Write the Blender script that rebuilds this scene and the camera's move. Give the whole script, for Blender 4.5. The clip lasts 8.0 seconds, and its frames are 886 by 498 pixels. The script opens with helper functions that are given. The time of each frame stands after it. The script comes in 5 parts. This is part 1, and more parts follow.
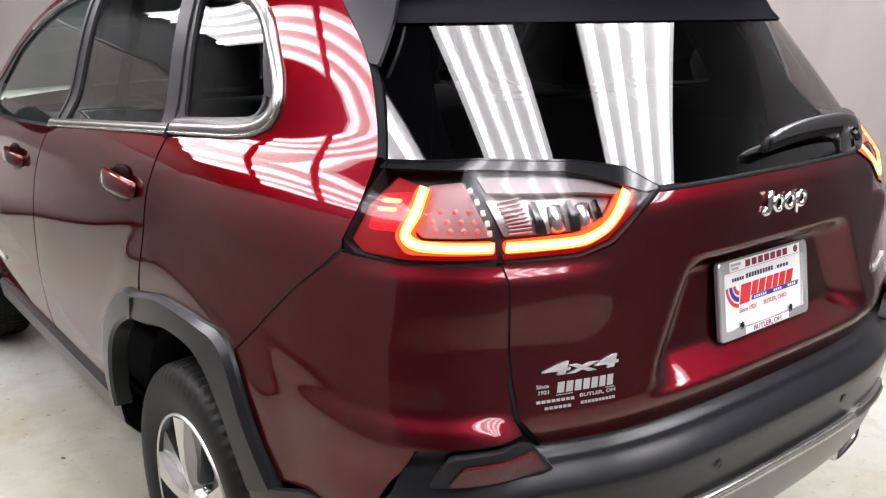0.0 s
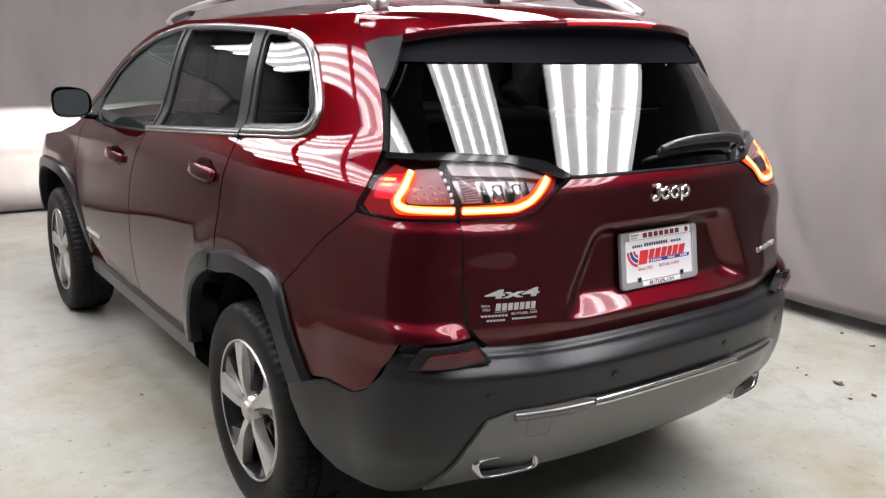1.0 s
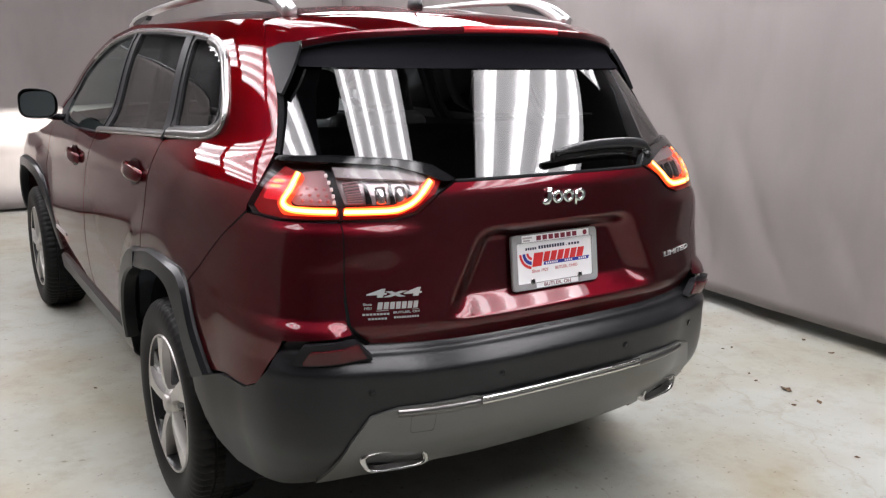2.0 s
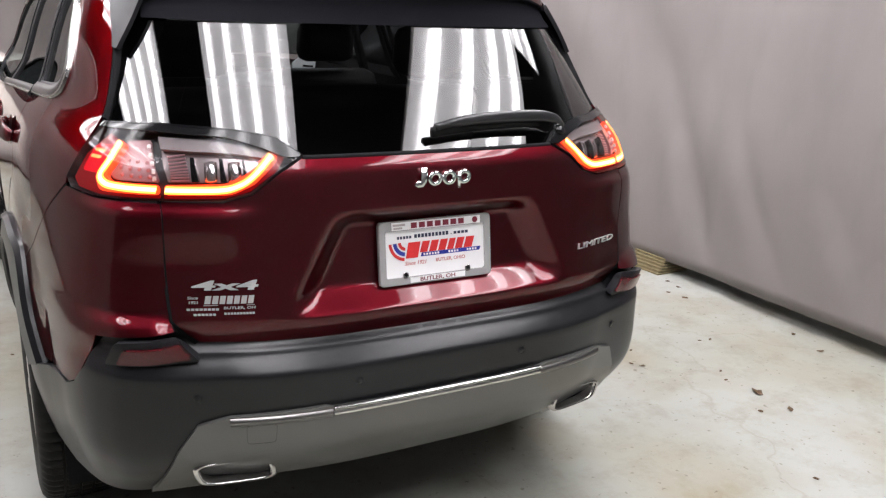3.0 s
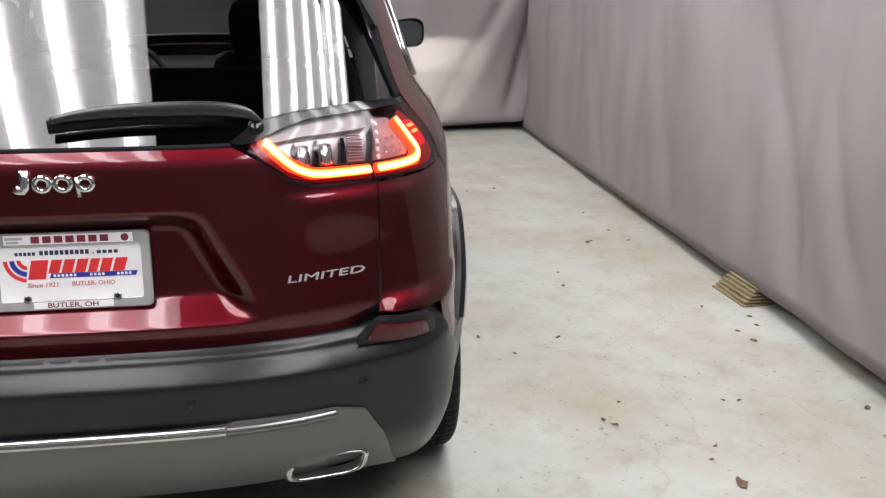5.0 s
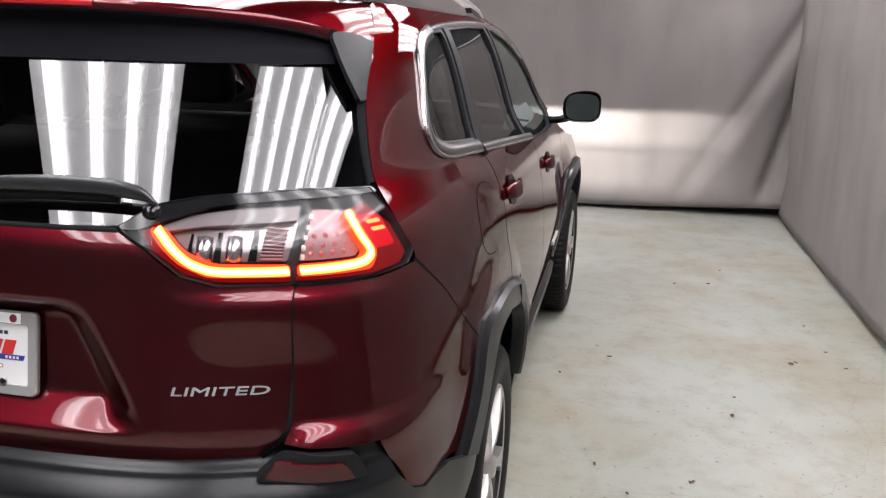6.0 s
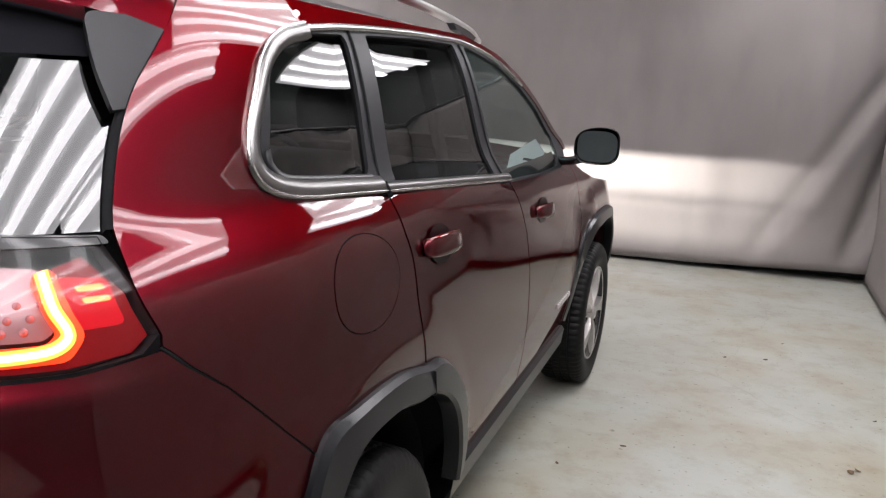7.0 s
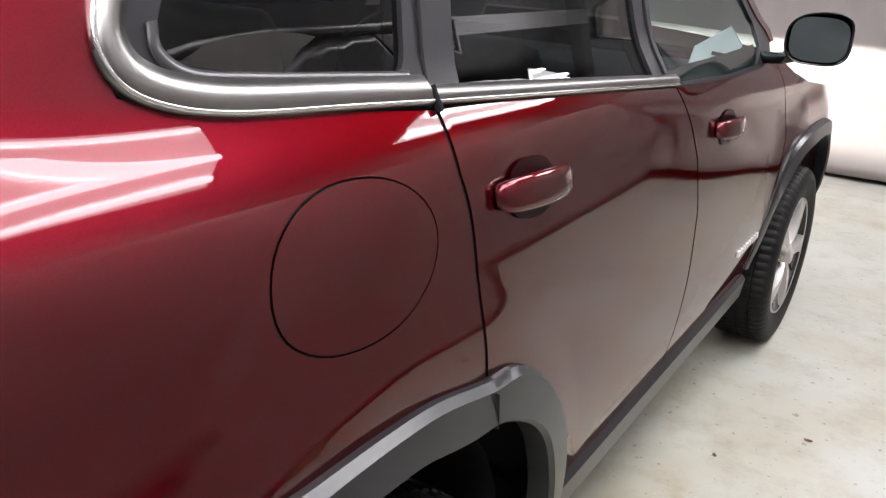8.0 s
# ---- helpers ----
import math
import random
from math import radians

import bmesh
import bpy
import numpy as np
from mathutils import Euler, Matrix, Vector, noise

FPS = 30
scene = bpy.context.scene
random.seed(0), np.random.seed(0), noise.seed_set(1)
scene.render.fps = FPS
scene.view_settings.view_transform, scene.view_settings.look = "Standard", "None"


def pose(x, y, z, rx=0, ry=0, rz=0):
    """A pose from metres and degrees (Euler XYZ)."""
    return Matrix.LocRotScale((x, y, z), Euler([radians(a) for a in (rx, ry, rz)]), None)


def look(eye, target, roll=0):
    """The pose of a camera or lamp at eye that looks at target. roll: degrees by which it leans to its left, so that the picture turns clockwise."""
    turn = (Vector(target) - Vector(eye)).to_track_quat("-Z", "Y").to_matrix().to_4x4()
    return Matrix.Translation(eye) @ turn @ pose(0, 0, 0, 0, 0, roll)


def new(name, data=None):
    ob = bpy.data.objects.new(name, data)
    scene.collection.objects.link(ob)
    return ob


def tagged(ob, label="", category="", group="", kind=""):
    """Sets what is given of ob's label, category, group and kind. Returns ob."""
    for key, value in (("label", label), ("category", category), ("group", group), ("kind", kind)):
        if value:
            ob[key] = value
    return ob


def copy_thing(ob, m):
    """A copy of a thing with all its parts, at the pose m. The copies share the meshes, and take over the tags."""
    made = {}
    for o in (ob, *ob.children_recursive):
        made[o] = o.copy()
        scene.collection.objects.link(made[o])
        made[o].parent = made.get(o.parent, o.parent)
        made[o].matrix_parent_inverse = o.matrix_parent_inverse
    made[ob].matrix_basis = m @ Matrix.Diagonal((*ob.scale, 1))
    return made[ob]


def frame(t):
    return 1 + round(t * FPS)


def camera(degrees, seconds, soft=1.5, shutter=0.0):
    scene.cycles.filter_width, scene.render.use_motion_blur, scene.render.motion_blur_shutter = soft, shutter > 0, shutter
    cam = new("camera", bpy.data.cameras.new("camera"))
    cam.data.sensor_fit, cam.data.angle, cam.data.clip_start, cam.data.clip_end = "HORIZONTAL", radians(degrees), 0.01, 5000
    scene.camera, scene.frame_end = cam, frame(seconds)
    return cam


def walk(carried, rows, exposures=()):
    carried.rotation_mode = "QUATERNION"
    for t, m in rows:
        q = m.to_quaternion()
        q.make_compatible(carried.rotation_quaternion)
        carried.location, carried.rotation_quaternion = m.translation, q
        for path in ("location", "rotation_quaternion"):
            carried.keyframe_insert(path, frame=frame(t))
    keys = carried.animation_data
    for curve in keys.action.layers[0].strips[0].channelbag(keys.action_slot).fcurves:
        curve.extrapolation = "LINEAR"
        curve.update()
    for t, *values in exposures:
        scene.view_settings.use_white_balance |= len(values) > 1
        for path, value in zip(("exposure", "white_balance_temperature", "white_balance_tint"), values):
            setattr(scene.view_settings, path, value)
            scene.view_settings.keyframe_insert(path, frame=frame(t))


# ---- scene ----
cam = camera(54.8, 8.0, soft=1.3, shutter=0.0)
PATH = [
    (0, (-1.56, -0.962, 1.489), (-0.375, 0.563, 0.971), -0.5),
    (0.5, (-1.757, -1.353, 1.501), (-0.629, 0.227, 1.021), 0.4),
    (1, (-1.882, -1.651, 1.522), (-0.77, -0.052, 1.063), 0.7),
    (1.5, (-1.835, -1.799, 1.531), (-0.808, -0.132, 1.123), -0.3),
    (2, (-1.594, -1.916, 1.536), (-0.543, -0.276, 1.082), 0.9),
    (2.2, (-1.509, -1.918, 1.525), (-0.434, -0.299, 1.052), 1.4),
    (3.3, (-0.775, -1.856, 1.592), (0.071, -0.135, 1.025), 3.4),
    (3.5, (-0.641, -1.905, 1.626), (0.151, -0.152, 1.079), 4.4),
    (4, (-0.302, -1.899, 1.614), (0.416, -0.114, 1.068), 4.0),
    (4.5, (0.149, -1.837, 1.582), (0.71, -0.016, 0.975), 2.1),
    (4.7, (0.292, -1.836, 1.543), (0.758, 0.01, 0.931), 1.3),
    (5.8, (1.106, -1.48, 1.521), (0.829, 0.426, 0.981), 0.6),
    (6, (1.215, -1.361, 1.542), (0.822, 0.541, 1.064), 1.5),
    (6.5, (1.408, -1.069, 1.526), (0.904, 0.832, 1.16), 3.3),
    (7, (1.51, -0.651, 1.48), (0.903, 1.214, 1.088), 3.0),
    (7.5, (1.526, -0.307, 1.46), (0.652, 1.408, 0.916), 3.5),
    (8, (1.41, 0.101, 1.427), (0.451, 1.723, 0.758), 4.0),
]
walk(cam, [(t, look(eye, target, roll)) for t, eye, target, roll in PATH], [(0, 0.44), (0.8, 0.20), (1.5, -0.22), (2.5, -0.08), (3.5, 0.0), (4.5, -0.05), (6.0, -0.17), (6.8, -0.27), (7.5, 0.12), (8.0, 0.46)])

# ---- world and light ----
world = bpy.data.worlds.new("world")
scene.world = world
world.use_nodes = True
world.node_tree.nodes["Background"].inputs[0].default_value = (0.9, 0.95, 1.0, 1)
world.node_tree.nodes["Background"].inputs[1].default_value = 0.02
TUBE_POWER = 14.5
HEAD_WATTS, FOG_WATTS = 1180.0, 600.0


# ---- materials ----
def material(name, base=(0.5, 0.5, 0.5), rough=0.5, metal=0.0, coat=0.0, spec=0.5, emit=None, power=0.0):
    m = bpy.data.materials.new(name)
    m.use_nodes = True
    p = m.node_tree.nodes["Principled BSDF"]
    p.inputs["Base Color"].default_value = (*base, 1)
    p.inputs["Roughness"].default_value = rough
    p.inputs["Metallic"].default_value = metal
    p.inputs["Coat Weight"].default_value = coat
    p.inputs["Coat Roughness"].default_value = 0.02
    p.inputs["Specular IOR Level"].default_value = spec
    if emit:
        p.inputs["Emission Color"].default_value = (*emit, 1)
        p.inputs["Emission Strength"].default_value = power
    return m


def node(m, kind, **values):
    n = m.node_tree.nodes.new(kind)
    for k, v in values.items():
        n.inputs[k.replace("_", " ")].default_value = v
    return n


def wire(m, a, out, b, into):
    m.node_tree.links.new(a.outputs[out], b.inputs[into])


def vary(m, low, high, scale, detail=6.0, spread=(0.3, 0.7), coords="Object", second=None, stretch=(1, 1, 1)):
    """Base colour between two tones by noise at one or two sizes."""
    p = m.node_tree.nodes["Principled BSDF"]
    where = m.node_tree.nodes.new("ShaderNodeTexCoord")
    mapping = m.node_tree.nodes.new("ShaderNodeMapping")
    mapping.inputs["Scale"].default_value = stretch
    wire(m, where, coords, mapping, "Vector")
    n = node(m, "ShaderNodeTexNoise", Scale=scale, Detail=detail)
    wire(m, mapping, "Vector", n, "Vector")
    ramp = m.node_tree.nodes.new("ShaderNodeValToRGB")
    ramp.color_ramp.elements[0].position, ramp.color_ramp.elements[1].position = spread
    ramp.color_ramp.elements[0].color, ramp.color_ramp.elements[1].color = (*low, 1), (*high, 1)
    wire(m, n, "Fac", ramp, "Fac")
    out = ramp
    if second:
        size, tone, amount, span = second
        n2 = node(m, "ShaderNodeTexNoise", Scale=size, Detail=5.0)
        wire(m, mapping, "Vector", n2, "Vector")
        r2 = m.node_tree.nodes.new("ShaderNodeValToRGB")
        r2.color_ramp.elements[0].position, r2.color_ramp.elements[1].position = span
        r2.color_ramp.elements[0].color, r2.color_ramp.elements[1].color = (0, 0, 0, 1), (amount, amount, amount, 1)
        wire(m, n2, "Fac", r2, "Fac")
        mix = m.node_tree.nodes.new("ShaderNodeMix")
        mix.data_type = "RGBA"
        mix.inputs["B"].default_value = (*tone, 1)
        wire(m, r2, "Color", mix, "Factor")
        wire(m, ramp, "Color", mix, "A")
        m.node_tree.links.new(mix.outputs["Result"], p.inputs["Base Color"])
    else:
        wire(m, out, "Color", p, "Base Color")
    return mapping


def relief(m, scale, strength, distance=0.002, detail=4.0, mapping=None, stretch=(1, 1, 1)):
    p = m.node_tree.nodes["Principled BSDF"]
    if mapping is None:
        where = m.node_tree.nodes.new("ShaderNodeTexCoord")
        mapping = m.node_tree.nodes.new("ShaderNodeMapping")
        mapping.inputs["Scale"].default_value = stretch
        wire(m, where, "Object", mapping, "Vector")
    n = node(m, "ShaderNodeTexNoise", Scale=scale, Detail=detail)
    wire(m, mapping, "Vector", n, "Vector")
    b = node(m, "ShaderNodeBump", Strength=strength, Distance=distance)
    wire(m, n, "Fac", b, "Height")
    wire(m, b, "Normal", p, "Normal")


def clear(name, tint, rough=0.0, ior=1.5):
    """Thin coloured glass: what comes through is tinted, and the gloss follows the angle."""
    m = bpy.data.materials.new(name)
    m.use_nodes = True
    t = m.node_tree
    t.nodes.remove(t.nodes["Principled BSDF"])
    through_it = t.nodes.new("ShaderNodeBsdfTransparent")
    through_it.inputs[0].default_value = (*tint, 1)
    gloss = t.nodes.new("ShaderNodeBsdfGlossy")
    gloss.inputs["Roughness"].default_value = rough
    f = t.nodes.new("ShaderNodeFresnel")
    f.inputs["IOR"].default_value = ior
    mix = t.nodes.new("ShaderNodeMixShader")
    t.links.new(f.outputs[0], mix.inputs[0])
    t.links.new(through_it.outputs[0], mix.inputs[1])
    t.links.new(gloss.outputs[0], mix.inputs[2])
    t.links.new(mix.outputs[0], t.nodes["Material Output"].inputs["Surface"])
    return m


PAINT = material("red_paint", (0.10, 0.002, 0.006), 0.40, 1.0, 1.0)
PAINT.node_tree.nodes["Principled BSDF"].inputs["Specular Tint"].default_value = (0.38, 0.04, 0.06, 1)
PAINT.node_tree.nodes["Principled BSDF"].inputs["Coat IOR"].default_value = 1.46
PAINT.node_tree.nodes["Principled BSDF"].inputs["Coat Roughness"].default_value = 0.0
vary(PAINT, (0.077, 0.0040, 0.0080), (0.098, 0.0056, 0.0105), 900.0, 2.0)
PLASTIC = material("textured_black_plastic", (0.007, 0.007, 0.009), 0.30, spec=0.42)
vary(PLASTIC, (0.006, 0.0065, 0.008), (0.009, 0.0095, 0.0115), 6.0)
relief(PLASTIC, 700.0, 0.06, 0.0005)
# body red darkened to carry the shade of the handle cups
CUP_SHADE = material("shaded_cup_red", (0.012, 0.001, 0.002), 0.3, 0.0, 0.0, 0.12)
GLOSS_BLACK = material("gloss_black", (0.008, 0.008, 0.009), 0.08, spec=0.4)
SATIN_BLACK = material("satin_black", (0.02, 0.02, 0.022), 0.3)
PILLAR_BLACK = material("matt_black_film", (0.016, 0.016, 0.018), 0.38, spec=0.14)
PAPER = material("white_card", (0.78, 0.79, 0.78), 0.6)
DARK = material("dark_cavity", (0.012, 0.012, 0.013), 0.9, spec=0.1)
MATT = material("matt_black", (0.010, 0.010, 0.012), 0.6, spec=0.0)
FIN = material("dark_fin_plastic", (0.012, 0.012, 0.014), 0.4, spec=0.25)
RUBBER = material("tyre_rubber", (0.010, 0.010, 0.010), 0.55, spec=0.18)
vary(RUBBER, (0.006, 0.006, 0.006), (0.010, 0.0095, 0.0095), 9.0)
relief(RUBBER, 260.0, 0.3, 0.001)
CHROME = material("satin_chrome", (0.62, 0.61, 0.60), 0.23, 1.0)
TRIM = material("satin_window_trim", (0.21, 0.205, 0.20), 0.32, 1.0)
BRIGHT = material("bright_chrome", (0.8, 0.8, 0.8), 0.05, 1.0)
SILVER = material("silver_skid_paint", (0.16, 0.16, 0.155), 0.34, 0.6, 0.10)
RAIL = material("brushed_rail", (0.72, 0.72, 0.72), 0.28, 0.9)
RIM_FACE = material("machined_alloy", (0.52, 0.50, 0.48), 0.34, 0.8)
BADGE = material("silver_badge", (0.62, 0.61, 0.61), 0.3, 0.5)
RIM_DARK = material("dark_rim_pocket", (0.013, 0.013, 0.014), 0.28, 0.0, spec=0.4)
POCKET = material("grey_rim_flank", (0.10, 0.10, 0.105), 0.22, 0.7)
TINT = clear("privacy_glass", (0.34, 0.335, 0.345), 0.0, 1.86)
SIDE_TINT = clear("side_privacy_glass", (0.10, 0.105, 0.105), 0.0, 1.5)
CLEAR = clear("green_tint_glass", (0.44, 0.55, 0.54), 0.0, 1.52)
LENS = clear("lamp_lens", (0.93, 0.93, 0.93), 0.01, 1.32)
RED_LENS = material("red_lens", (0.60, 0.012, 0.02), 0.25, 0.0, 0.6)
REFLECTOR = material("red_reflector", (0.05, 0.004, 0.006), 0.22, 0.0, 0.3, 0.3)
vary(REFLECTOR, (0.06, 0.004, 0.007), (0.10, 0.008, 0.012), 400.0, 1.0)
GLOW = material("tail_glow", (0.5, 0.05, 0.01), 0.4, emit=(1.0, 0.045, 0.010), power=2.2)
CORE = material("tail_glow_core", (0.6, 0.2, 0.05), 0.4, emit=(1.0, 0.36, 0.055), power=2.6)
HOT = material("tail_glow_heart", (0.7, 0.5, 0.2), 0.4, emit=(1.0, 0.72, 0.36), power=3.0)
GLOW_RED = material("red_glow", (0.12, 0.003, 0.005), 0.3, spec=0.2, emit=(1.0, 0.006, 0.014), power=0.16)
GLOW_FIELD = material("red_glow_field", (0.06, 0.002, 0.004), 0.3, spec=0.2, emit=(1.0, 0.006, 0.020), power=0.95)
DIMPLE = material("lamp_dimple", (0.55, 0.25, 0.27), 0.25, 0.2)
SILVER_FRAME = material("silver_plate_frame", (0.62, 0.61, 0.61), 0.26, 0.6)
MARKER = material("marker_glow", (0.8, 0.2, 0.05), 0.4, emit=(1.0, 0.10, 0.02), power=4.5)
PINK = material("pink_reflector", (0.34, 0.20, 0.215), 0.3, 0.2)
CELL = material("clear_reflector", (0.34, 0.29, 0.30), 0.22, 0.5)
SHELF = material("lamp_shelf_grey", (0.20, 0.175, 0.18), 0.35, 0.2)
BULB = material("dim_bulb_chrome", (0.55, 0.52, 0.53), 0.2, 0.9)
TOOTH = material("white_tooth", (0.85, 0.83, 0.83), 0.3)
WHITE = material("white_plate", (0.80, 0.80, 0.80), 0.3)
INK_RED = material("red_ink", (0.62, 0.03, 0.03), 0.4)
INK_MAROON = material("maroon_print", (0.17, 0.012, 0.03), 0.5)
INK_ROSE = material("faded_red_print", (0.52, 0.17, 0.17), 0.5)
INK_BLUE = material("blue_ink", (0.02, 0.035, 0.28), 0.4)
INK_DARK = material("navy_ink", (0.02, 0.025, 0.06), 0.4)
DECAL = material("silver_decal", (0.42, 0.38, 0.38), 0.45, 0.2)
SEAT = material("black_leather", (0.020, 0.0195, 0.020), 0.5)
relief(SEAT, 120.0, 0.3, 0.001)
LINING = material("dark_grey_lining", (0.03, 0.03, 0.031), 0.7)
LINER = material("pale_headliner", (0.25, 0.25, 0.24), 0.9)
MIRROR = material("mirror_glass", (0.38, 0.44, 0.45), 0.0, 1.0)
PANEL = material("lit_diffuser", (0.85, 0.85, 0.85), 0.4, emit=(0.99, 0.96, 1.0), power=TUBE_POWER * 0.24)
TUBE = material("lit_tube", (0.9, 0.9, 0.9), 0.4, emit=(0.99, 0.96, 1.0), power=TUBE_POWER)
FIXTURE = material("white_fixture", (0.86, 0.86, 0.86), 0.35)
METAL = material("galvanised_metal", (0.42, 0.42, 0.42), 0.4, 0.9)
LEAF = material("dry_leaf", (0.10, 0.06, 0.03), 0.8)
SLAT = material("corrugated_cardboard", (0.20, 0.165, 0.085), 0.8)
vary(SLAT, (0.16, 0.13, 0.065), (0.23, 0.19, 0.10), 30.0)
CEILING = material("dark_ceiling", (0.045, 0.045, 0.05), 0.8)
vary(CEILING, (0.03, 0.03, 0.035), (0.06, 0.06, 0.065), 1.5)
BACKING = material("dark_block_wall", (0.04, 0.04, 0.04), 0.9)
vary(BACKING, (0.07, 0.07, 0.071), (0.11, 0.11, 0.111), 2.0)

CONCRETE = material("worn_concrete", (0.5, 0.48, 0.43), 0.5, spec=0.35)
_m = vary(CONCRETE, (0.30, 0.305, 0.265), (0.37, 0.38, 0.351), 0.9, 7.0, (0.34, 0.66), "Object", (1.5, (0.275, 0.243, 0.175), 0.85, (0.45, 0.72)))
relief(CONCRETE, 16.0, 0.15, 0.004, 8.0, _m)


def grime(m, mapping):
    """Dirt specks, scuffs and hairline cracks over the base colour."""
    p = m.node_tree.nodes["Principled BSDF"]
    under = p.inputs["Base Color"].links[0].from_socket
    specks = node(m, "ShaderNodeTexNoise", Scale=34.0, Detail=3.0)
    scuffs = node(m, "ShaderNodeTexNoise", Scale=5.5, Detail=12.0, Roughness=0.72)
    cracks = m.node_tree.nodes.new("ShaderNodeTexVoronoi")
    cracks.feature = "DISTANCE_TO_EDGE"
    cracks.inputs["Scale"].default_value = 0.55
    bend = node(m, "ShaderNodeTexNoise", Scale=2.2, Detail=6.0)
    shift = m.node_tree.nodes.new("ShaderNodeMix")
    shift.data_type = "RGBA"
    shift.inputs["Factor"].default_value = 0.22
    for n in (specks, scuffs, bend):
        wire(m, mapping, "Vector", n, "Vector")
    m.node_tree.links.new(shift.inputs[6], mapping.outputs["Vector"])
    m.node_tree.links.new(bend.outputs["Color"], shift.inputs[7])
    m.node_tree.links.new(shift.outputs[2], cracks.inputs["Vector"])
    for source, out, lo, hi, dark in ((specks, "Fac", 0.655, 0.73, (0.58, 0.54, 0.48)), (scuffs, "Fac", 0.48, 0.68, (0.83, 0.80, 0.74)), (cracks, "Distance", 0.002, 0.0, (0.90, 0.88, 0.84))):
        ramp = m.node_tree.nodes.new("ShaderNodeMapRange")
        ramp.inputs["From Min"].default_value, ramp.inputs["From Max"].default_value = lo, hi
        wire(m, source, out, ramp, "Value")
        mix = m.node_tree.nodes.new("ShaderNodeMix")
        mix.data_type, mix.blend_type = "RGBA", "MULTIPLY"
        mix.inputs[7].default_value = (*dark, 1)
        m.node_tree.links.new(ramp.outputs["Result"], mix.inputs[0])
        m.node_tree.links.new(under, mix.inputs[6])
        under = mix.outputs[2]
    m.node_tree.links.new(under, p.inputs["Base Color"])


grime(CONCRETE, _m)
FABRIC = material("grey_curtain_fabric", (0.34, 0.32, 0.305), 0.95, spec=0.1)
_m = vary(FABRIC, (0.197, 0.178, 0.172), (0.232, 0.210, 0.204), 1.3, 6.0, (0.3, 0.7), "Object", (5.0, (0.150, 0.139, 0.133), 0.35, (0.5, 0.8)), (1, 1, 0.35))
relief(FABRIC, 350.0, 0.2, 0.001, 2.0)


# ---- mesh helpers ----
def mesh_of(name, verts, faces, smooth=True, normals=None):
    me = bpy.data.meshes.new(name)
    me.from_pydata([tuple(v) for v in verts], [], faces)
    me.update()
    if smooth:
        me.polygons.foreach_set("use_smooth", [True] * len(me.polygons))
    if normals is not None:
        me.normals_split_custom_set_from_vertices([tuple(n) for n in normals])
    return me


def put(name, me, mat, parent=None, label="", m=None):
    ob = new(name, me)
    if mat and not me.materials:
        me.materials.append(mat)
    ob.parent = parent
    if m is not None:
        ob.matrix_basis = m
    return tagged(ob, label)


def part(name, bm, mat, parent, label="", m=None, smooth=False):
    me = bpy.data.meshes.new(name)
    bm.normal_update()
    bm.to_mesh(me)
    bm.free()
    if smooth:
        me.polygons.foreach_set("use_smooth", [True] * len(me.polygons))
    return put(name, me, mat, parent, label, m)


def thing(name, label, category, m=None, group="", kind=""):
    ob = new(name)
    if m is not None:
        ob.matrix_basis = m
    return tagged(ob, label, category, group, kind)


def box(bm, size, at=(0, 0, 0), turn=None, bevel=0.0):
    made = bmesh.ops.create_cube(bm, size=1.0)["verts"]
    if bevel:
        bmesh.ops.scale(bm, vec=size, verts=made)
        edges = list({e for v in made for e in v.link_edges})
        res = bmesh.ops.bevel(bm, geom=edges, offset=bevel, segments=2, affect="EDGES", profile=0.5)
        made = list({v for f in res["faces"] for v in f.verts} | {v for v in made if v.is_valid})
    else:
        bmesh.ops.scale(bm, vec=size, verts=made)
    m = Matrix.Translation(at) @ (turn if turn is not None else Matrix())
    bmesh.ops.transform(bm, matrix=m, verts=made)
    return made


def lathe(profile, steps, axis="x"):
    """A ring mesh from (radius, along) pairs round the axis."""
    verts, faces = [], []
    n = len(profile)
    for i in range(steps):
        a = 2 * math.pi * i / steps
        for r, h in profile:
            verts.append((h, r * math.cos(a), r * math.sin(a)) if axis == "x" else (r * math.cos(a), r * math.sin(a), h))
    for i in range(steps):
        j = (i + 1) % steps
        for k in range(n - 1):
            faces.append((i * n + k, j * n + k, j * n + k + 1, i * n + k + 1))
    return verts, faces


def sweep(path, section, closed_ends=True):
    """A tube along path; section(i) gives (right, up) offsets at each station."""
    verts, faces = [], []
    pts = [Vector(p) for p in path]
    k = 0
    for i, p in enumerate(pts):
        d = (pts[min(i + 1, len(pts) - 1)] - pts[max(i - 1, 0)]).normalized()
        right = d.cross(Vector((0, 0, 1)))
        right = right.normalized() if right.length > 1e-4 else Vector((1, 0, 0))
        up = right.cross(d)
        ring = section(i)
        k = len(ring)
        verts += [p + right * a + up * b for a, b in ring]
    for i in range(len(pts) - 1):
        for j in range(k):
            faces.append((i * k + j, i * k + (j + 1) % k, (i + 1) * k + (j + 1) % k, (i + 1) * k + j))
    if closed_ends:
        faces.append(tuple(reversed(range(k))))
        faces.append(tuple(range((len(pts) - 1) * k, len(pts) * k)))
    return verts, faces


def oval(w, h, n=12, power=2.6):
    out = []
    for i in range(n):
        a = 2 * math.pi * i / n
        c, s = math.cos(a), math.sin(a)
        out.append((w * math.copysign(abs(c) ** (2 / power), c), h * math.copysign(abs(s) ** (2 / power), s)))
    return out


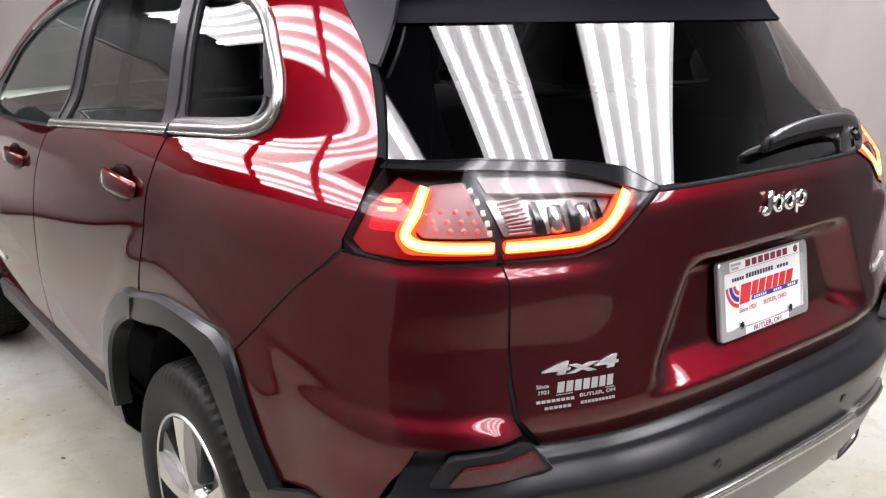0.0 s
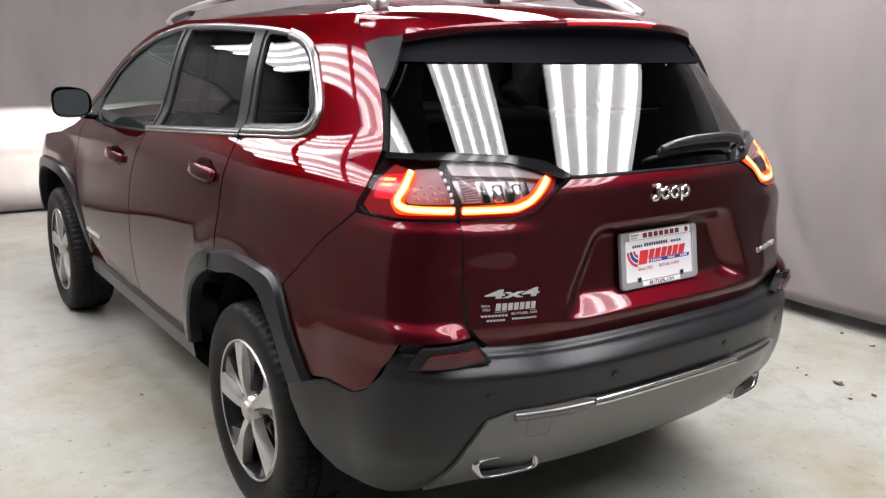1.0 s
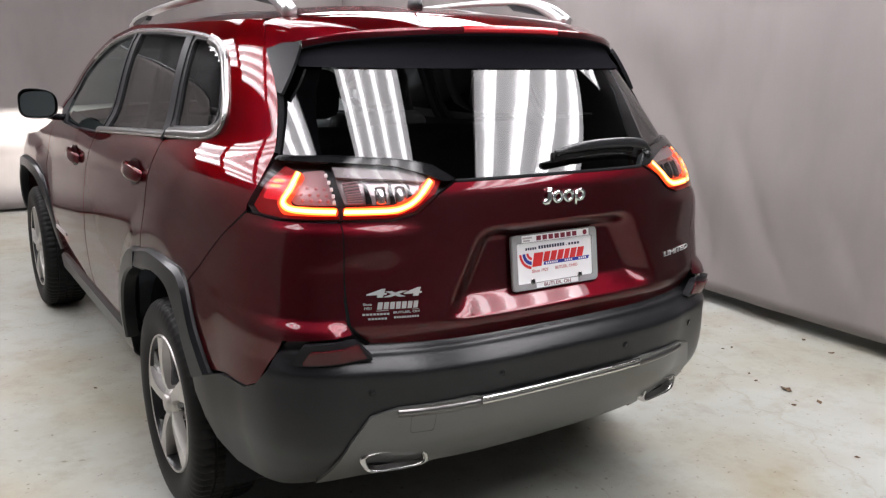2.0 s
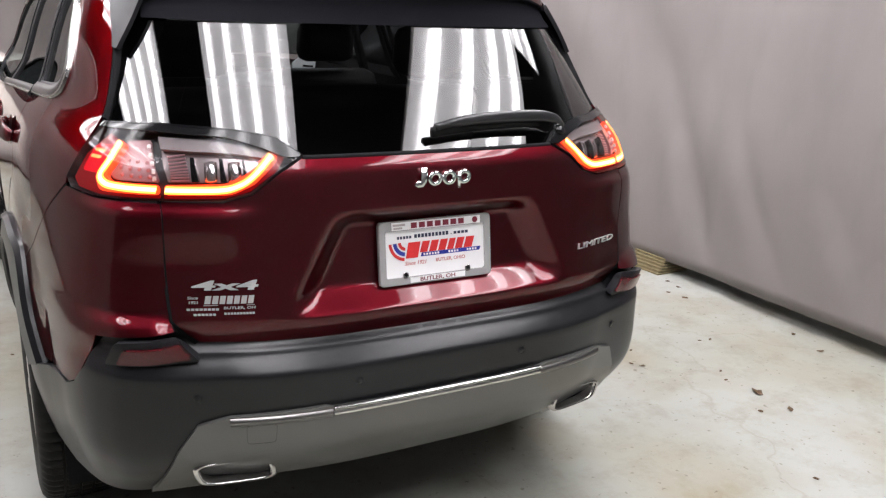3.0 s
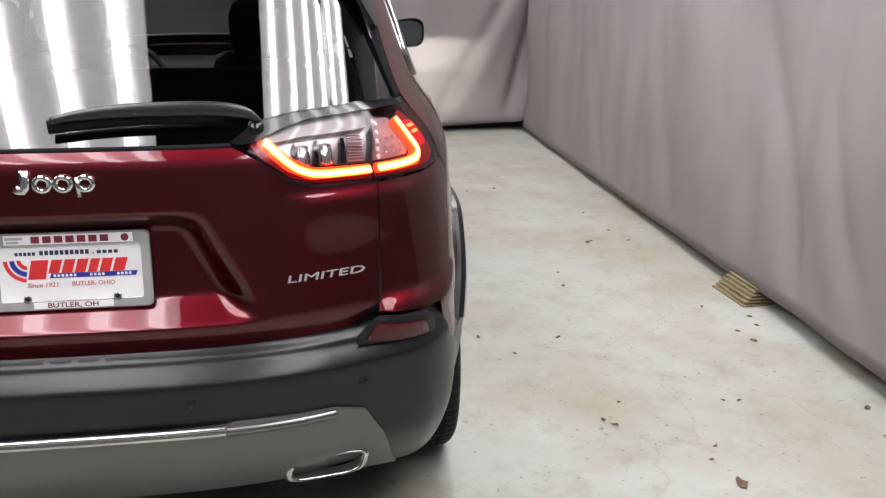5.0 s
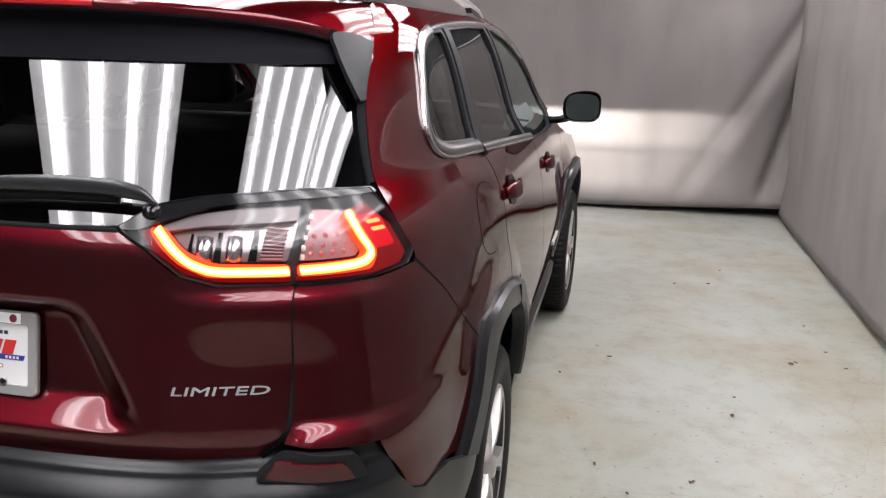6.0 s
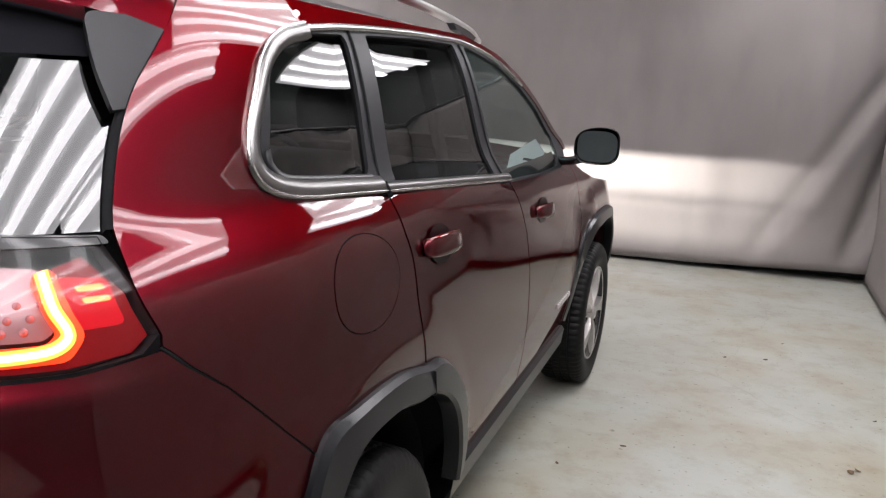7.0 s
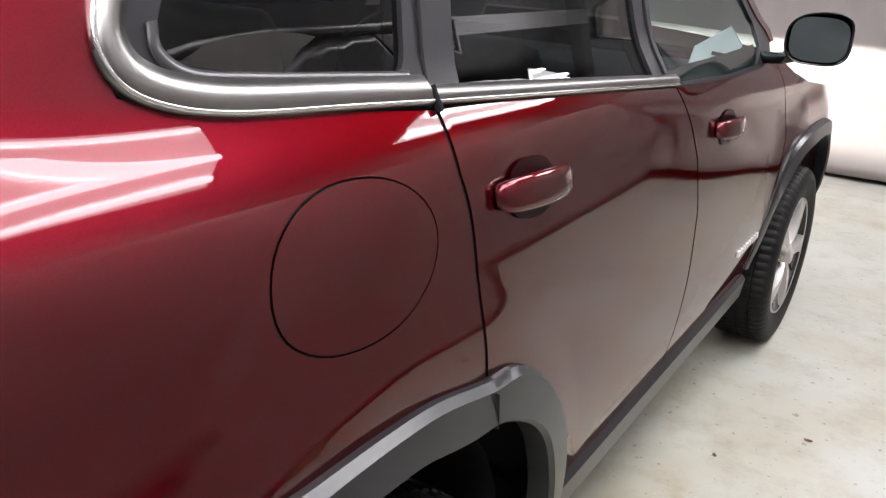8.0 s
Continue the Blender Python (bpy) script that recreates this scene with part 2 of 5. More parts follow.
def spline(points, n):
    """A smooth curve through points, as n points."""
    pts = [Vector(p) for p in points]
    pts = [2 * pts[0] - pts[1], *pts, 2 * pts[-1] - pts[-2]]
    out = []
    last = len(pts) - 3
    for i in range(n):
        t = i / (n - 1) * last
        k = min(int(t), last - 1)
        t -= k
        a, b, c, d = pts[k : k + 4]
        out.append(0.5 * ((2 * b) + (c - a) * t + (2 * a - 5 * b + 4 * c - d) * t * t + (3 * b - a - 3 * c + d) * t ** 3))
    return out


def lettering(text, size, depth, shear=0.0, bold=0.0, width=1.0):
    cu = bpy.data.curves.new("lettering", "FONT")
    cu.body, cu.size, cu.extrude, cu.shear, cu.offset = text, size, depth, shear, bold
    cu.align_x, cu.align_y, cu.resolution_u = "CENTER", "CENTER", 3
    ob = bpy.data.objects.new("lettering", cu)
    scene.collection.objects.link(ob)
    me = bpy.data.meshes.new_from_object(ob.evaluated_get(bpy.context.evaluated_depsgraph_get()))
    bpy.data.objects.remove(ob)
    bpy.data.curves.remove(cu)
    me.transform(Matrix.Diagonal((width, 1, 1, 1)))
    return me


def stand_up(x, y, z, tilt=0.0, turn=0.0):
    """A pose that stands a flat sheet up to face backwards, away from the car's tail."""
    return pose(x, y, z, 90 + tilt, 0, turn)


# ---- the room ----
WALL_E, WALL_W, WALL_N = 2.67, -3.3, 6.86
bm = bmesh.new()
bmesh.ops.create_grid(bm, x_segments=40, y_segments=50, size=0.5)
bmesh.ops.scale(bm, vec=(16, 20, 1), verts=bm.verts)
bmesh.ops.translate(bm, vec=(0, 2, 0), verts=bm.verts)
tagged(part("floor", bm, CONCRETE, None), "pale worn concrete floor with faint stains", "floor", kind="structure")

# wall_south is unseen, added close behind the camera to darken the tail's reflections
for name, size, at in (
    ("wall_east", (0.2, 20, 4.4), (3.15, 2, 2.2)), ("wall_west", (0.2, 20, 4.4), (-5.2, 2, 2.2)),
    ("wall_north", (10.0, 0.2, 4.4), (-0.3, 7.25, 2.2)), ("wall_south", (10.0, 0.2, 4.4), (-0.3, -2.85, 2.2)),
):
    bm = bmesh.new()
    box(bm, size, at)
    tagged(part(name, bm, BACKING, None), "plain dark wall added to close the room", "wall", kind="structure")
bm = bmesh.new()
box(bm, (10.2, 16.4, 0.15), (-0.3, 1.4, 4.45))
tagged(part("ceiling", bm, CEILING, None), "dark ceiling above the lamps", "ceiling", kind="structure")


def curtain(name, along, length, m, seed, folds=(), lift=0.062, top=2.33, rise=0.0, start=4.0):
    """A hanging sheet with soft upright folds and an uneven hem; local x along, y out into the room, z up."""
    rnd = random.Random(seed)
    waves = [(rnd.uniform(0.5, 1.6), rnd.uniform(0, 6.3), rnd.uniform(0.010, 0.028)) for _ in range(5)]
    waves += [(rnd.uniform(2.0, 4.5), rnd.uniform(0, 6.3), rnd.uniform(0.001, 0.004)) for _ in range(7)]
    nx, nz = int(length / 0.045), 34
    verts, faces = [], []
    for i in range(nx + 1):
        x = along + length * i / nx
        hem = lift + 0.005 * math.sin(1.7 * x + seed) + 0.003 * math.sin(4.1 * x + 2 * seed) + rise * min(max((x - start) / 2.0, 0.0), 1.0)
        for k in range(nz + 1):
            z = hem + (top - hem) * k / nz
            d = (top - z) / top
            y = sum(a * math.sin(2 * math.pi * f * (x + 0.04 * d * math.sin(3 * z + seed)) * 0.8 + ph) for f, ph, a in waves) * (0.5 + 0.9 * d * (1 - d ** 3)) * (1 - 0.8 * d ** 5)
            y += 0.034 * noise.noise(Vector((x * 0.9 + 0.5 * z, z * 0.8, seed))) + 0.020 * noise.noise(Vector((x * 2.1 - 1.3 * z, z * 1.1 + 0.4 * x, seed + 9))) + 0.010 * noise.noise(Vector((x * 3.7, z * 2.2, seed + 4)))
            y *= 1 - 0.75 * d ** 8
            for at, slope, deep, wide, high in folds:
                u = x - at - (z - 0.89) * slope
                y += deep * min(max((high - z) / 0.7, 0.0), 1.0) * (1 - 0.9 * math.exp(-((z - hem) / 0.16) ** 2)) * (math.exp(-(u / wide) ** 2) - 0.6 * math.exp(-((u - 2.6 * wide) / (1.7 * wide)) ** 2))
            verts.append((x, y, z))
    for i in range(nx):
        for k in range(nz):
            a = i * (nz + 1) + k
            faces.append((a, a + nz + 1, a + nz + 2, a + 1))
    ob = put(name, mesh_of(name, verts, faces), FABRIC, None, "", m)
    so = ob.modifiers.new("cloth", "SOLIDIFY")
    so.thickness = 0.004
    tagged(ob, "grey fabric backdrop curtain hanging in soft folds", "curtain", "curtains round the bay")
    return ob


curtain("curtain", 0.0, 7.0, pose(WALL_E - 0.07, -0.1, 0, 0, 0, 89.42), 1, ((1.95, 0.42, -0.035, 0.07, 1.5), (1.45, 0.5, -0.022, 0.06, 1.2), (3.3, 0.3, -0.02, 0.09, 1.6), (0.95, 0.55, -0.02, 0.05, 1.0), (4.6, 0.25, -0.02, 0.08, 1.4)), 0.086, rise=-0.045, start=1.8)
curtain("curtain", 0.0, 6.9, pose(WALL_W + 0.2, 6.84, 0, 0, 0, -90), 3, ((0.9, -0.4, 0.03, 0.07, 1.6), (2.6, 0.3, -0.02, 0.09, 1.5)), 0.06)
curtain("curtain", 0.14, 6.11, pose(WALL_W, WALL_N, 0), 2, ((5.48, 0.567, 0.05, 0.06, 9), (5.98, 0.25, 0.11, 0.065, 9)), 0.025, rise=0.075)


def curtain_rod(length, m, hooks):
    rod = thing("curtain_rod", "grey steel curtain rod with small hooks", "curtain rod", m, "curtain rods")
    v, f = lathe([(0.001, 0), (0.016, 0), (0.016, length), (0.001, length)], 12)
    put("rod", mesh_of("rod", v, f), METAL, rod)
    v, f = lathe([(0.006 + 0.0016 * math.cos(a), 0.0016 * math.sin(a)) for a in [2 * math.pi * i / 6 for i in range(7)]], 10, "x")
    ring = mesh_of("hook", [(a, b, c * 3.2) for a, b, c in v], f)
    ring.materials.append(BRIGHT)
    for i in range(hooks):
        put("hook", ring, BRIGHT, rod, "bright curtain hook", pose(0.14 + i * 0.309, 0, -0.03))
    return rod


curtain_rod(6.1, pose(WALL_W, WALL_N, 2.36), 19)
curtain_rod(7.0, pose(WALL_E, -0.1, 2.36, 0, 0, 90), 22)
curtain_rod(6.9, pose(WALL_W + 0.2, 6.84, 2.36, 0, 0, -90), 22)


def ceiling_light(x, y, width, length, z, tubes):
    lamp = thing("ceiling_light", "white overhead light bank with bare glowing tubes", "ceiling light", pose(x, y, z), "overhead light banks")
    bm = bmesh.new()
    box(bm, (width, length, 0.03), (0, 0, 0.06), bevel=0.006)
    part("housing", bm, FIXTURE, lamp)
    bm = bmesh.new()
    box(bm, (width - 0.01, length - 0.02, 0.006), (0, 0, 0.040), bevel=0.002)
    part("diffuser", bm, PANEL, lamp, "glowing white diffuser sheet")
    for sx in (-1, 1):
        for sy in (-1, 1):
            v, f = lathe([(0.001, 0.07), (0.005, 0.07), (0.005, 4.375 - z), (0.001, 4.375 - z)], 6, "z")
            put("hanger", mesh_of("hanger", v, f), METAL, lamp, "thin steel hanger", pose(sx * width * 0.4, sy * length * 0.4, 0))
    pitch = width / tubes
    v, f = lathe([(0.001, -length / 2 + 0.03), (0.019, -length / 2 + 0.03), (0.019, length / 2 - 0.03), (0.001, length / 2 - 0.03)], 14)
    tube = mesh_of("tube", [(b * 2.2, a, c) for a, b, c in v], [tuple(reversed(q)) for q in f])
    tube.materials.append(TUBE)
    for i in range(tubes):
        put("tube", tube, TUBE, lamp, "glowing tube", pose((i - (tubes - 1) / 2) * pitch, 0, 0.005))
    return lamp


LAMP_Z = 3.05
for x, y, length, tubes in ((-0.64, -0.9, 3.6, 4), (-0.64, 2.7, 2.4, 4), (1.50, -0.9, 3.6, 4), (1.50, 2.7, 2.4, 4), (2.15, 5.6, 2.2, 4), (2.36, 1.25, 2.4, 2), (-2.72, 1.0, 2.4, 4), (-2.35, 5.7, 2.4, 4), (-2.75, 3.3, 1.8, 4)):
    ceiling_light(x, y, 0.30 * tubes, length, LAMP_Z, tubes)

# ---- the car's surface: x across, y towards its nose, z up ----
YC, POWER = 1.0, 3.4
HALF_WIDTH = [(0.16, 0.80), (0.30, 0.865), (0.42, 0.89), (0.56, 0.913), (0.70, 0.921), (0.85, 0.916), (0.98, 0.906), (1.09, 0.895), (1.16, 0.873),
              (1.209, 0.845), (1.256, 0.81), (1.323, 0.784), (1.42, 0.752), (1.52, 0.712), (1.58, 0.68), (1.62, 0.645)]
TAIL = [(0.16, 0.20), (0.30, 0.08), (0.40, 0.0), (0.50, -0.04), (0.70, -0.057), (0.76, -0.064), (0.82, -0.087), (0.90, -0.075), (1.0, -0.065), (1.10, -0.060), (1.16, -0.056),
        (1.195, -0.038), (1.25, 0.003), (1.32, 0.055), (1.40, 0.116), (1.48, 0.175), (1.56, 0.240), (1.62, 0.298)]
LOW_TAIL = [(0.16, 0.20), (0.30, 0.02), (0.40, -0.04), (0.50, -0.070), (0.60, -0.081), (0.70, -0.084), (0.76, -0.098), (0.785, -0.102), (0.80, -0.097), (0.82, -0.083), (0.85, -0.076), (0.92, -0.071), (0.98, -0.066)]
BUMPER = [(0.16, 0.20), (0.28, 0.12), (0.36, 0.03), (0.42, -0.03), (0.50, -0.083), (0.60, -0.109), (0.66, -0.117), (0.698, -0.122), (0.704, -0.119), (0.722, -0.105), (0.737, -0.090), (0.741, -0.087), (0.750, -0.084), (0.754, -0.079), (0.762, -0.064), (0.79, -0.058), (0.9, -0.05)]


def table(pairs, blur):
    """A smooth function through pairs."""
    x, y = np.array(pairs).T
    h, d = np.diff(x), np.diff(y) / np.diff(x)
    m = np.r_[d[0], np.zeros(len(x) - 2), d[-1]]
    for i in range(1, len(x) - 1):
        if d[i - 1] * d[i] > 0:
            a, b = 2 * h[i] + h[i - 1], h[i] + 2 * h[i - 1]
            m[i] = (a + b) / (a / d[i - 1] + b / d[i])
    fine = np.arange(x[0], x[-1] + 0.001, 0.002)
    k = np.clip(np.searchsorted(x, fine, "right") - 1, 0, len(x) - 2)
    t = (fine - x[k]) / h[k]
    val = (1 + 2 * t) * (1 - t) ** 2 * y[k] + t * (1 - t) ** 2 * h[k] * m[k] + t * t * (3 - 2 * t) * y[k + 1] + t * t * (t - 1) * h[k] * m[k + 1]
    r = max(1, int(3 * blur / 0.002))
    kernel = np.exp(-0.5 * (np.arange(-r, r + 1) * 0.002 / blur) ** 2)
    padded = np.r_[2 * val[0] - val[r:0:-1], val, 2 * val[-1] - val[-2 : -r - 2 : -1]]
    val = np.convolve(padded, kernel / kernel.sum(), "valid")
    return lambda z: float(np.interp(z, fine, val))


width_at, tail_at, bumper_at = table(HALF_WIDTH, 0.018), table(TAIL, 0.008), table(BUMPER, 0.002)
low_tail_at = table(LOW_TAIL, 0.008)


def reach(z, kind):
    """How far back the tail comes at a height: the bumper, the tailgate, or the body's corners that flare above the bumper."""
    if kind == "bumper":
        return bumper_at(z)
    return low_tail_at(z) if kind == "body" and z < 0.97 else tail_at(z)


_t = np.linspace(0, math.pi / 2, 4001)
_x, _y = 0.9 * np.sin(_t) ** (2 / POWER), 1 - np.cos(_t) ** (2 / POWER)
_l = np.r_[0, np.cumsum(np.hypot(np.diff(_x), np.diff(_y)))]
CORNER = float(_l[-1])


def step(a, b, t):
    t = min(max((t - a) / (b - a), 0.0), 1.0)
    return t * t * (3 - 2 * t)


def taper(y, z):
    """How far the flank draws in towards the nose; the front wing stands out a little."""
    if y <= 2.3:
        return 1.0
    low = (1 - min(max(0.0, (y - 3.7) / 0.95), 0.999) ** 3.0) ** (1 / 3.0)
    low += 0.036 * step(2.95, 3.45, y) * (1 - step(3.85, 4.25, y)) * step(0.35, 0.6, z) * (1 - step(0.88, 1.05, z))
    high = 1 - 0.05 * (y - 2.3) ** 2
    k = step(1.05, 1.2, z)
    return low * (1 - k) + high * k


def hollow(x, z):
    """The recess round the number plate."""
    x = abs(x)
    half = 0.285 + 0.115 * min(max((1.05 - z) / 0.22, 0.0), 1.0)
    side = 1 - step(half - 0.085, half + 0.012, x)
    floor_ = min(max((z - 0.824) / 0.052, 0.0), 1.0)
    return 0.052 * side * (1 - step(1.02, 1.068, z)) * (1 - (1 - floor_) ** 1.35)


def swell(y, z):
    """How far the flank stands out round the rear wheel arch."""
    r = math.hypot(y - 0.87, z - 0.385)
    return 0.009 * (1 - step(0.54, 0.66, r)) * step(0.36, 0.50, y)


corner_swell = table([(0.16, 0.060), (0.35, 0.066), (0.45, 0.066), (0.55, 0.056), (0.65, 0.042), (0.75, 0.034), (0.90, 0.029), (1.0, 0.023), (1.10, 0.013), (1.20, 0.004), (1.28, 0.0), (1.62, 0.0)], 0.02)


def skin(u, z, kind="body"):
    """A place on the car's skin: u runs round from the middle of the tail, left negative, then along the flank."""
    s, a = (-1.0 if u < 0 else 1.0), abs(u)
    w = width_at(z)
    if a >= CORNER:
        y = YC + a - CORNER
        return Vector((s * (w * taper(y, z) + swell(y, z)), y, z))
    r = reach(z, kind)
    t = float(np.interp(a, _l, _t))
    x = w * math.sin(t) ** (2 / POWER)
    y = YC - (YC - r) * max(math.cos(t), 0.0) ** (2 / POWER)
    if kind in ("body", "gate"):
        y -= 0.015 * step(0.93, 1.06, z) * (1 - step(1.066, 1.099, z)) * step(0.40, 0.56, x) * (1 - step(0.76, 0.88, x))
    if kind != "glass" and 0.70 < z < 0.86:
        y -= 0.019 * step(0.71, 0.80, z) * (1 - step(0.812, 0.846, z)) * step(0.62, 0.68, x) * (1 - step(0.83, 0.89, x))
    if kind == "gate":
        y += hollow(x, z)
    if kind == "glass":
        r = -0.036 + 0.72 * (z - 1.198) + 0.14 * (z - 1.198) ** 2
        q = x / (0.735 - 0.30 * (z - 1.25))
        y = r + 0.014 + 0.045 * q ** 2 + 0.13 * q ** 4 + 0.12 * q ** 8
    if kind != "glass":
        out = corner_swell(z) * step(0.42, 0.78, t) * (1 - step(0.84, 1.30, t))
        x, y = x + 0.74 * out, y - 0.67 * out
    if kind == "bumper":
        x += 0.022 * step(0.26, 0.45, y)
    return Vector((s * (x + swell(y, z)), y, z))


def facing(u, z, kind="body"):
    e = 0.02 if kind == "glass" else 0.006
    du = skin(u + e, z, kind) - skin(u - e, z, kind)
    dz = skin(u, z + e, kind) - skin(u, z - e, kind)
    n = du.cross(dz)
    return n.normalized() if n.length > 1e-9 else Vector((0, -1, 0))


def rear(x, z, kind="body"):
    """The (u, z) of the skin at x across the tail."""
    f = min(abs(x) / width_at(z), 1.0)
    return (math.copysign(float(np.interp(math.asin(f ** (POWER / 2)), _t, _l)), x), z)


def flank(s, y, z, kind="body"):
    """The (u, z) of the skin at y along the flank on side s."""
    if y >= YC:
        return (s * (CORNER + y - YC), z)
    r = reach(z, kind)
    g = min(max((YC - y) / (YC - r), 0.0), 1.0)
    return (s * float(np.interp(math.acos(g ** (POWER / 2)), _t, _l)), z)


def inside(poly, x, y):
    hit, j = False, len(poly) - 1
    for i in range(len(poly)):
        (xi, yi), (xj, yj) = poly[i], poly[j]
        if (yi > y) != (yj > y) and x < (xj - xi) * (y - yi) / (yj - yi) + xi:
            hit = not hit
        j = i
    return hit


def rounded(poly, r, n=4):
    """The outline with its corners rounded."""
    out, k = [], len(poly)
    for i in range(k):
        a, b, c = Vector(poly[i - 1]), Vector(poly[i]), Vector(poly[(i + 1) % k])
        p, q = a - b, c - b
        d = min(r, 0.45 * p.length, 0.45 * q.length)
        p, q = b + p.normalized() * d, b + q.normalized() * d
        for j in range(n + 1):
            t = j / n
            out.append(tuple((1 - t) ** 2 * p + 2 * t * (1 - t) * b + t * t * q))
    return out


def dense(poly, gap):
    out = []
    for i, a in enumerate(poly):
        b = poly[(i + 1) % len(poly)]
        n = max(1, int(math.dist(a, b) / gap))
        out += [(a[0] + (b[0] - a[0]) * j / n, a[1] + (b[1] - a[1]) * j / n) for j in range(n)]
    return out


from mathutils.geometry import delaunay_2d_cdt


def panel_mesh(name, outline, holes=(), lift=0.0, thick=0.006, grid=0.03, kind="body", edge=None, rows=()):
    """A sheet that follows the skin inside an outline, with turned edges."""
    loops = [dense(l, edge or grid * 0.6) for l in (outline, *holes)]
    pts, edges = [], []
    for l in loops:
        k = len(pts)
        pts += [Vector(p) for p in l]
        edges += [(k + i, k + (i + 1) % len(l)) for i in range(len(l))]
    rim = np.array([tuple(p) for p in pts])
    (x0, z0), (x1, z1) = rim.min(0), rim.max(0)
    for i in range(1, max(2, int((x1 - x0) / grid))):
        for k in range(1, max(2, int((z1 - z0) / grid))):
            x, z = x0 + i * grid, z0 + k * grid
            if inside(loops[0], x, z) and not any(inside(h, x, z) for h in loops[1:]) and np.abs(rim - (x, z)).max(1).min() > 0.4 * grid:
                pts.append(Vector((x, z)))
    for z in rows:
        for i in range(1, int((x1 - x0) / grid)):
            x = x0 + i * grid
            if inside(loops[0], x, z) and np.abs(rim - (x, z)).max(1).min() > 0.3 * grid:
                pts.append(Vector((x, z)))
    v2, _, f2, *_ = delaunay_2d_cdt(pts, edges, [], 0, 1e-6)
    keep = []
    for f in f2:
        cx, cz = sum(v2[i][0] for i in f) / 3, sum(v2[i][1] for i in f) / 3
        if inside(loops[0], cx, cz) and not any(inside(h, cx, cz) for h in loops[1:]):
            keep.append(tuple(f))
    normals = [facing(v[0], v[1], kind) for v in v2]
    verts = [skin(v[0], v[1], kind) + n * lift for v, n in zip(v2, normals)]
    use = {}
    for f in keep:
        for a, b in ((f[0], f[1]), (f[1], f[2]), (f[2], f[0])):
            use[(a, b)] = 1
    border = [(a, b) for a, b in use if (b, a) not in use]
    faces = list(keep)
    if thick:
        down = {}
        for a in {i for e in border for i in e}:
            down[a] = len(verts)
            verts += [verts[a], verts[a] - normals[a] * thick]
            normals += [normals[a], normals[a]]
        side = [(down[b], down[a], down[a] + 1, down[b] + 1) for a, b in border]
        faces += side
    me = mesh_of(name, verts, faces)
    loop_normals = []
    for p in me.polygons:
        flat = p.index >= len(keep)
        for i in p.vertices:
            loop_normals.append(tuple(p.normal) if flat else tuple(normals[i]))
    free = me.attributes.new("custom_normal", "FLOAT_VECTOR", "CORNER")
    free.data.foreach_set("vector", [c for n in loop_normals for c in n])
    me.update()
    return me


def strip(name, line, width, lift=0.004, thick=0.006, kind="body", gap=0.012, taper_ends=False):
    """A band along a line on the skin, such as a trim or a gap's seal."""
    pts = []
    for a, b in zip(line, line[1:]):
        n = max(1, int(math.dist(a, b) / gap))
        pts += [(a[0] + (b[0] - a[0]) * j / n, a[1] + (b[1] - a[1]) * j / n) for j in range(n)]
    pts.append(line[-1])
    left, right = [], []
    for i, p in enumerate(pts):
        d = Vector(pts[min(i + 1, len(pts) - 1)]) - Vector(pts[max(i - 1, 0)])
        d = d.normalized() if d.length else Vector((1, 0))
        w = width / 2
        left.append((p[0] - d[1] * w, p[1] + d[0] * w))
        right.append((p[0] + d[1] * w, p[1] - d[0] * w))
    verts, faces = [], []
    for l, r in zip(left, right):
        mid = ((l[0] + r[0]) / 2, (l[1] + r[1]) / 2)
        n = facing(*mid, kind)
        a, b = skin(*l, kind), skin(*r, kind)
        verts += [a - n * thick, a + n * lift * 0.6, (a + b) / 2 + n * lift, b + n * lift * 0.6, b - n * thick]
    for i in range(len(left) - 1):
        for k in range(4):
            faces.append((i * 5 + k, i * 5 + k + 1, (i + 1) * 5 + k + 1, (i + 1) * 5 + k))
    return mesh_of(name, verts, faces)


def mixed(s, points, kind="body"):
    """Outline points for side s: ('r', x, z) across the tail or ('f', y, z) along the flank."""
    return [rear(s * a, z) if k == "r" else flank(s, a, z, kind) for k, a, z in points]


car = thing("car", "dark red metallic estate car with lit tail lamps", "car")
rnd = random.Random(5)

# outlines on the flank, (y, z)
ARCH_OUT = [(0.425, 0.600), (0.488, 0.72), (0.575, 0.868), (0.70, 0.888), (0.90, 0.886), (1.06, 0.856), (1.16, 0.842), (1.262, 0.775), (1.345, 0.66), (1.425, 0.455)]
ARCH_IN = [(0.502, 0.575), (0.528, 0.64), (0.575, 0.725), (0.668, 0.815), (0.83, 0.828), (0.97, 0.802), (1.08, 0.785), (1.19, 0.730), (1.268, 0.64), (1.362, 0.44)]
AXLE_R, AXLE_F = 0.848, 3.568
FRONT_OUT = [(2.985, 0.455), (3.06, 0.66), (3.145, 0.79), (3.25, 0.86), (3.40, 0.885), (3.70, 0.885), (3.85, 0.86), (3.97, 0.72), (4.04, 0.56)]
FRONT_IN = [(3.045, 0.44), (3.12, 0.63), (3.20, 0.735), (3.31, 0.81), (3.44, 0.828), (3.68, 0.828), (3.80, 0.80), (3.90, 0.68), (3.965, 0.52)]
BELT = [(0.585, 1.283), (0.674, 1.258), (0.86, 1.243), (1.04, 1.230), (1.243, 1.217), (1.545, 1.198), (1.97, 1.170), (2.45, 1.150), (2.80, 1.146), (3.02, 1.17)]
ROOF_LINE = [(0.578, 1.330), (0.632, 1.425), (0.708, 1.505), (0.79, 1.548), (0.90, 1.568), (1.13, 1.584), (1.50, 1.598), (1.80, 1.602), (2.05, 1.598), (2.33, 1.556), (2.60, 1.475), (2.80, 1.395), (3.10, 1.235)]
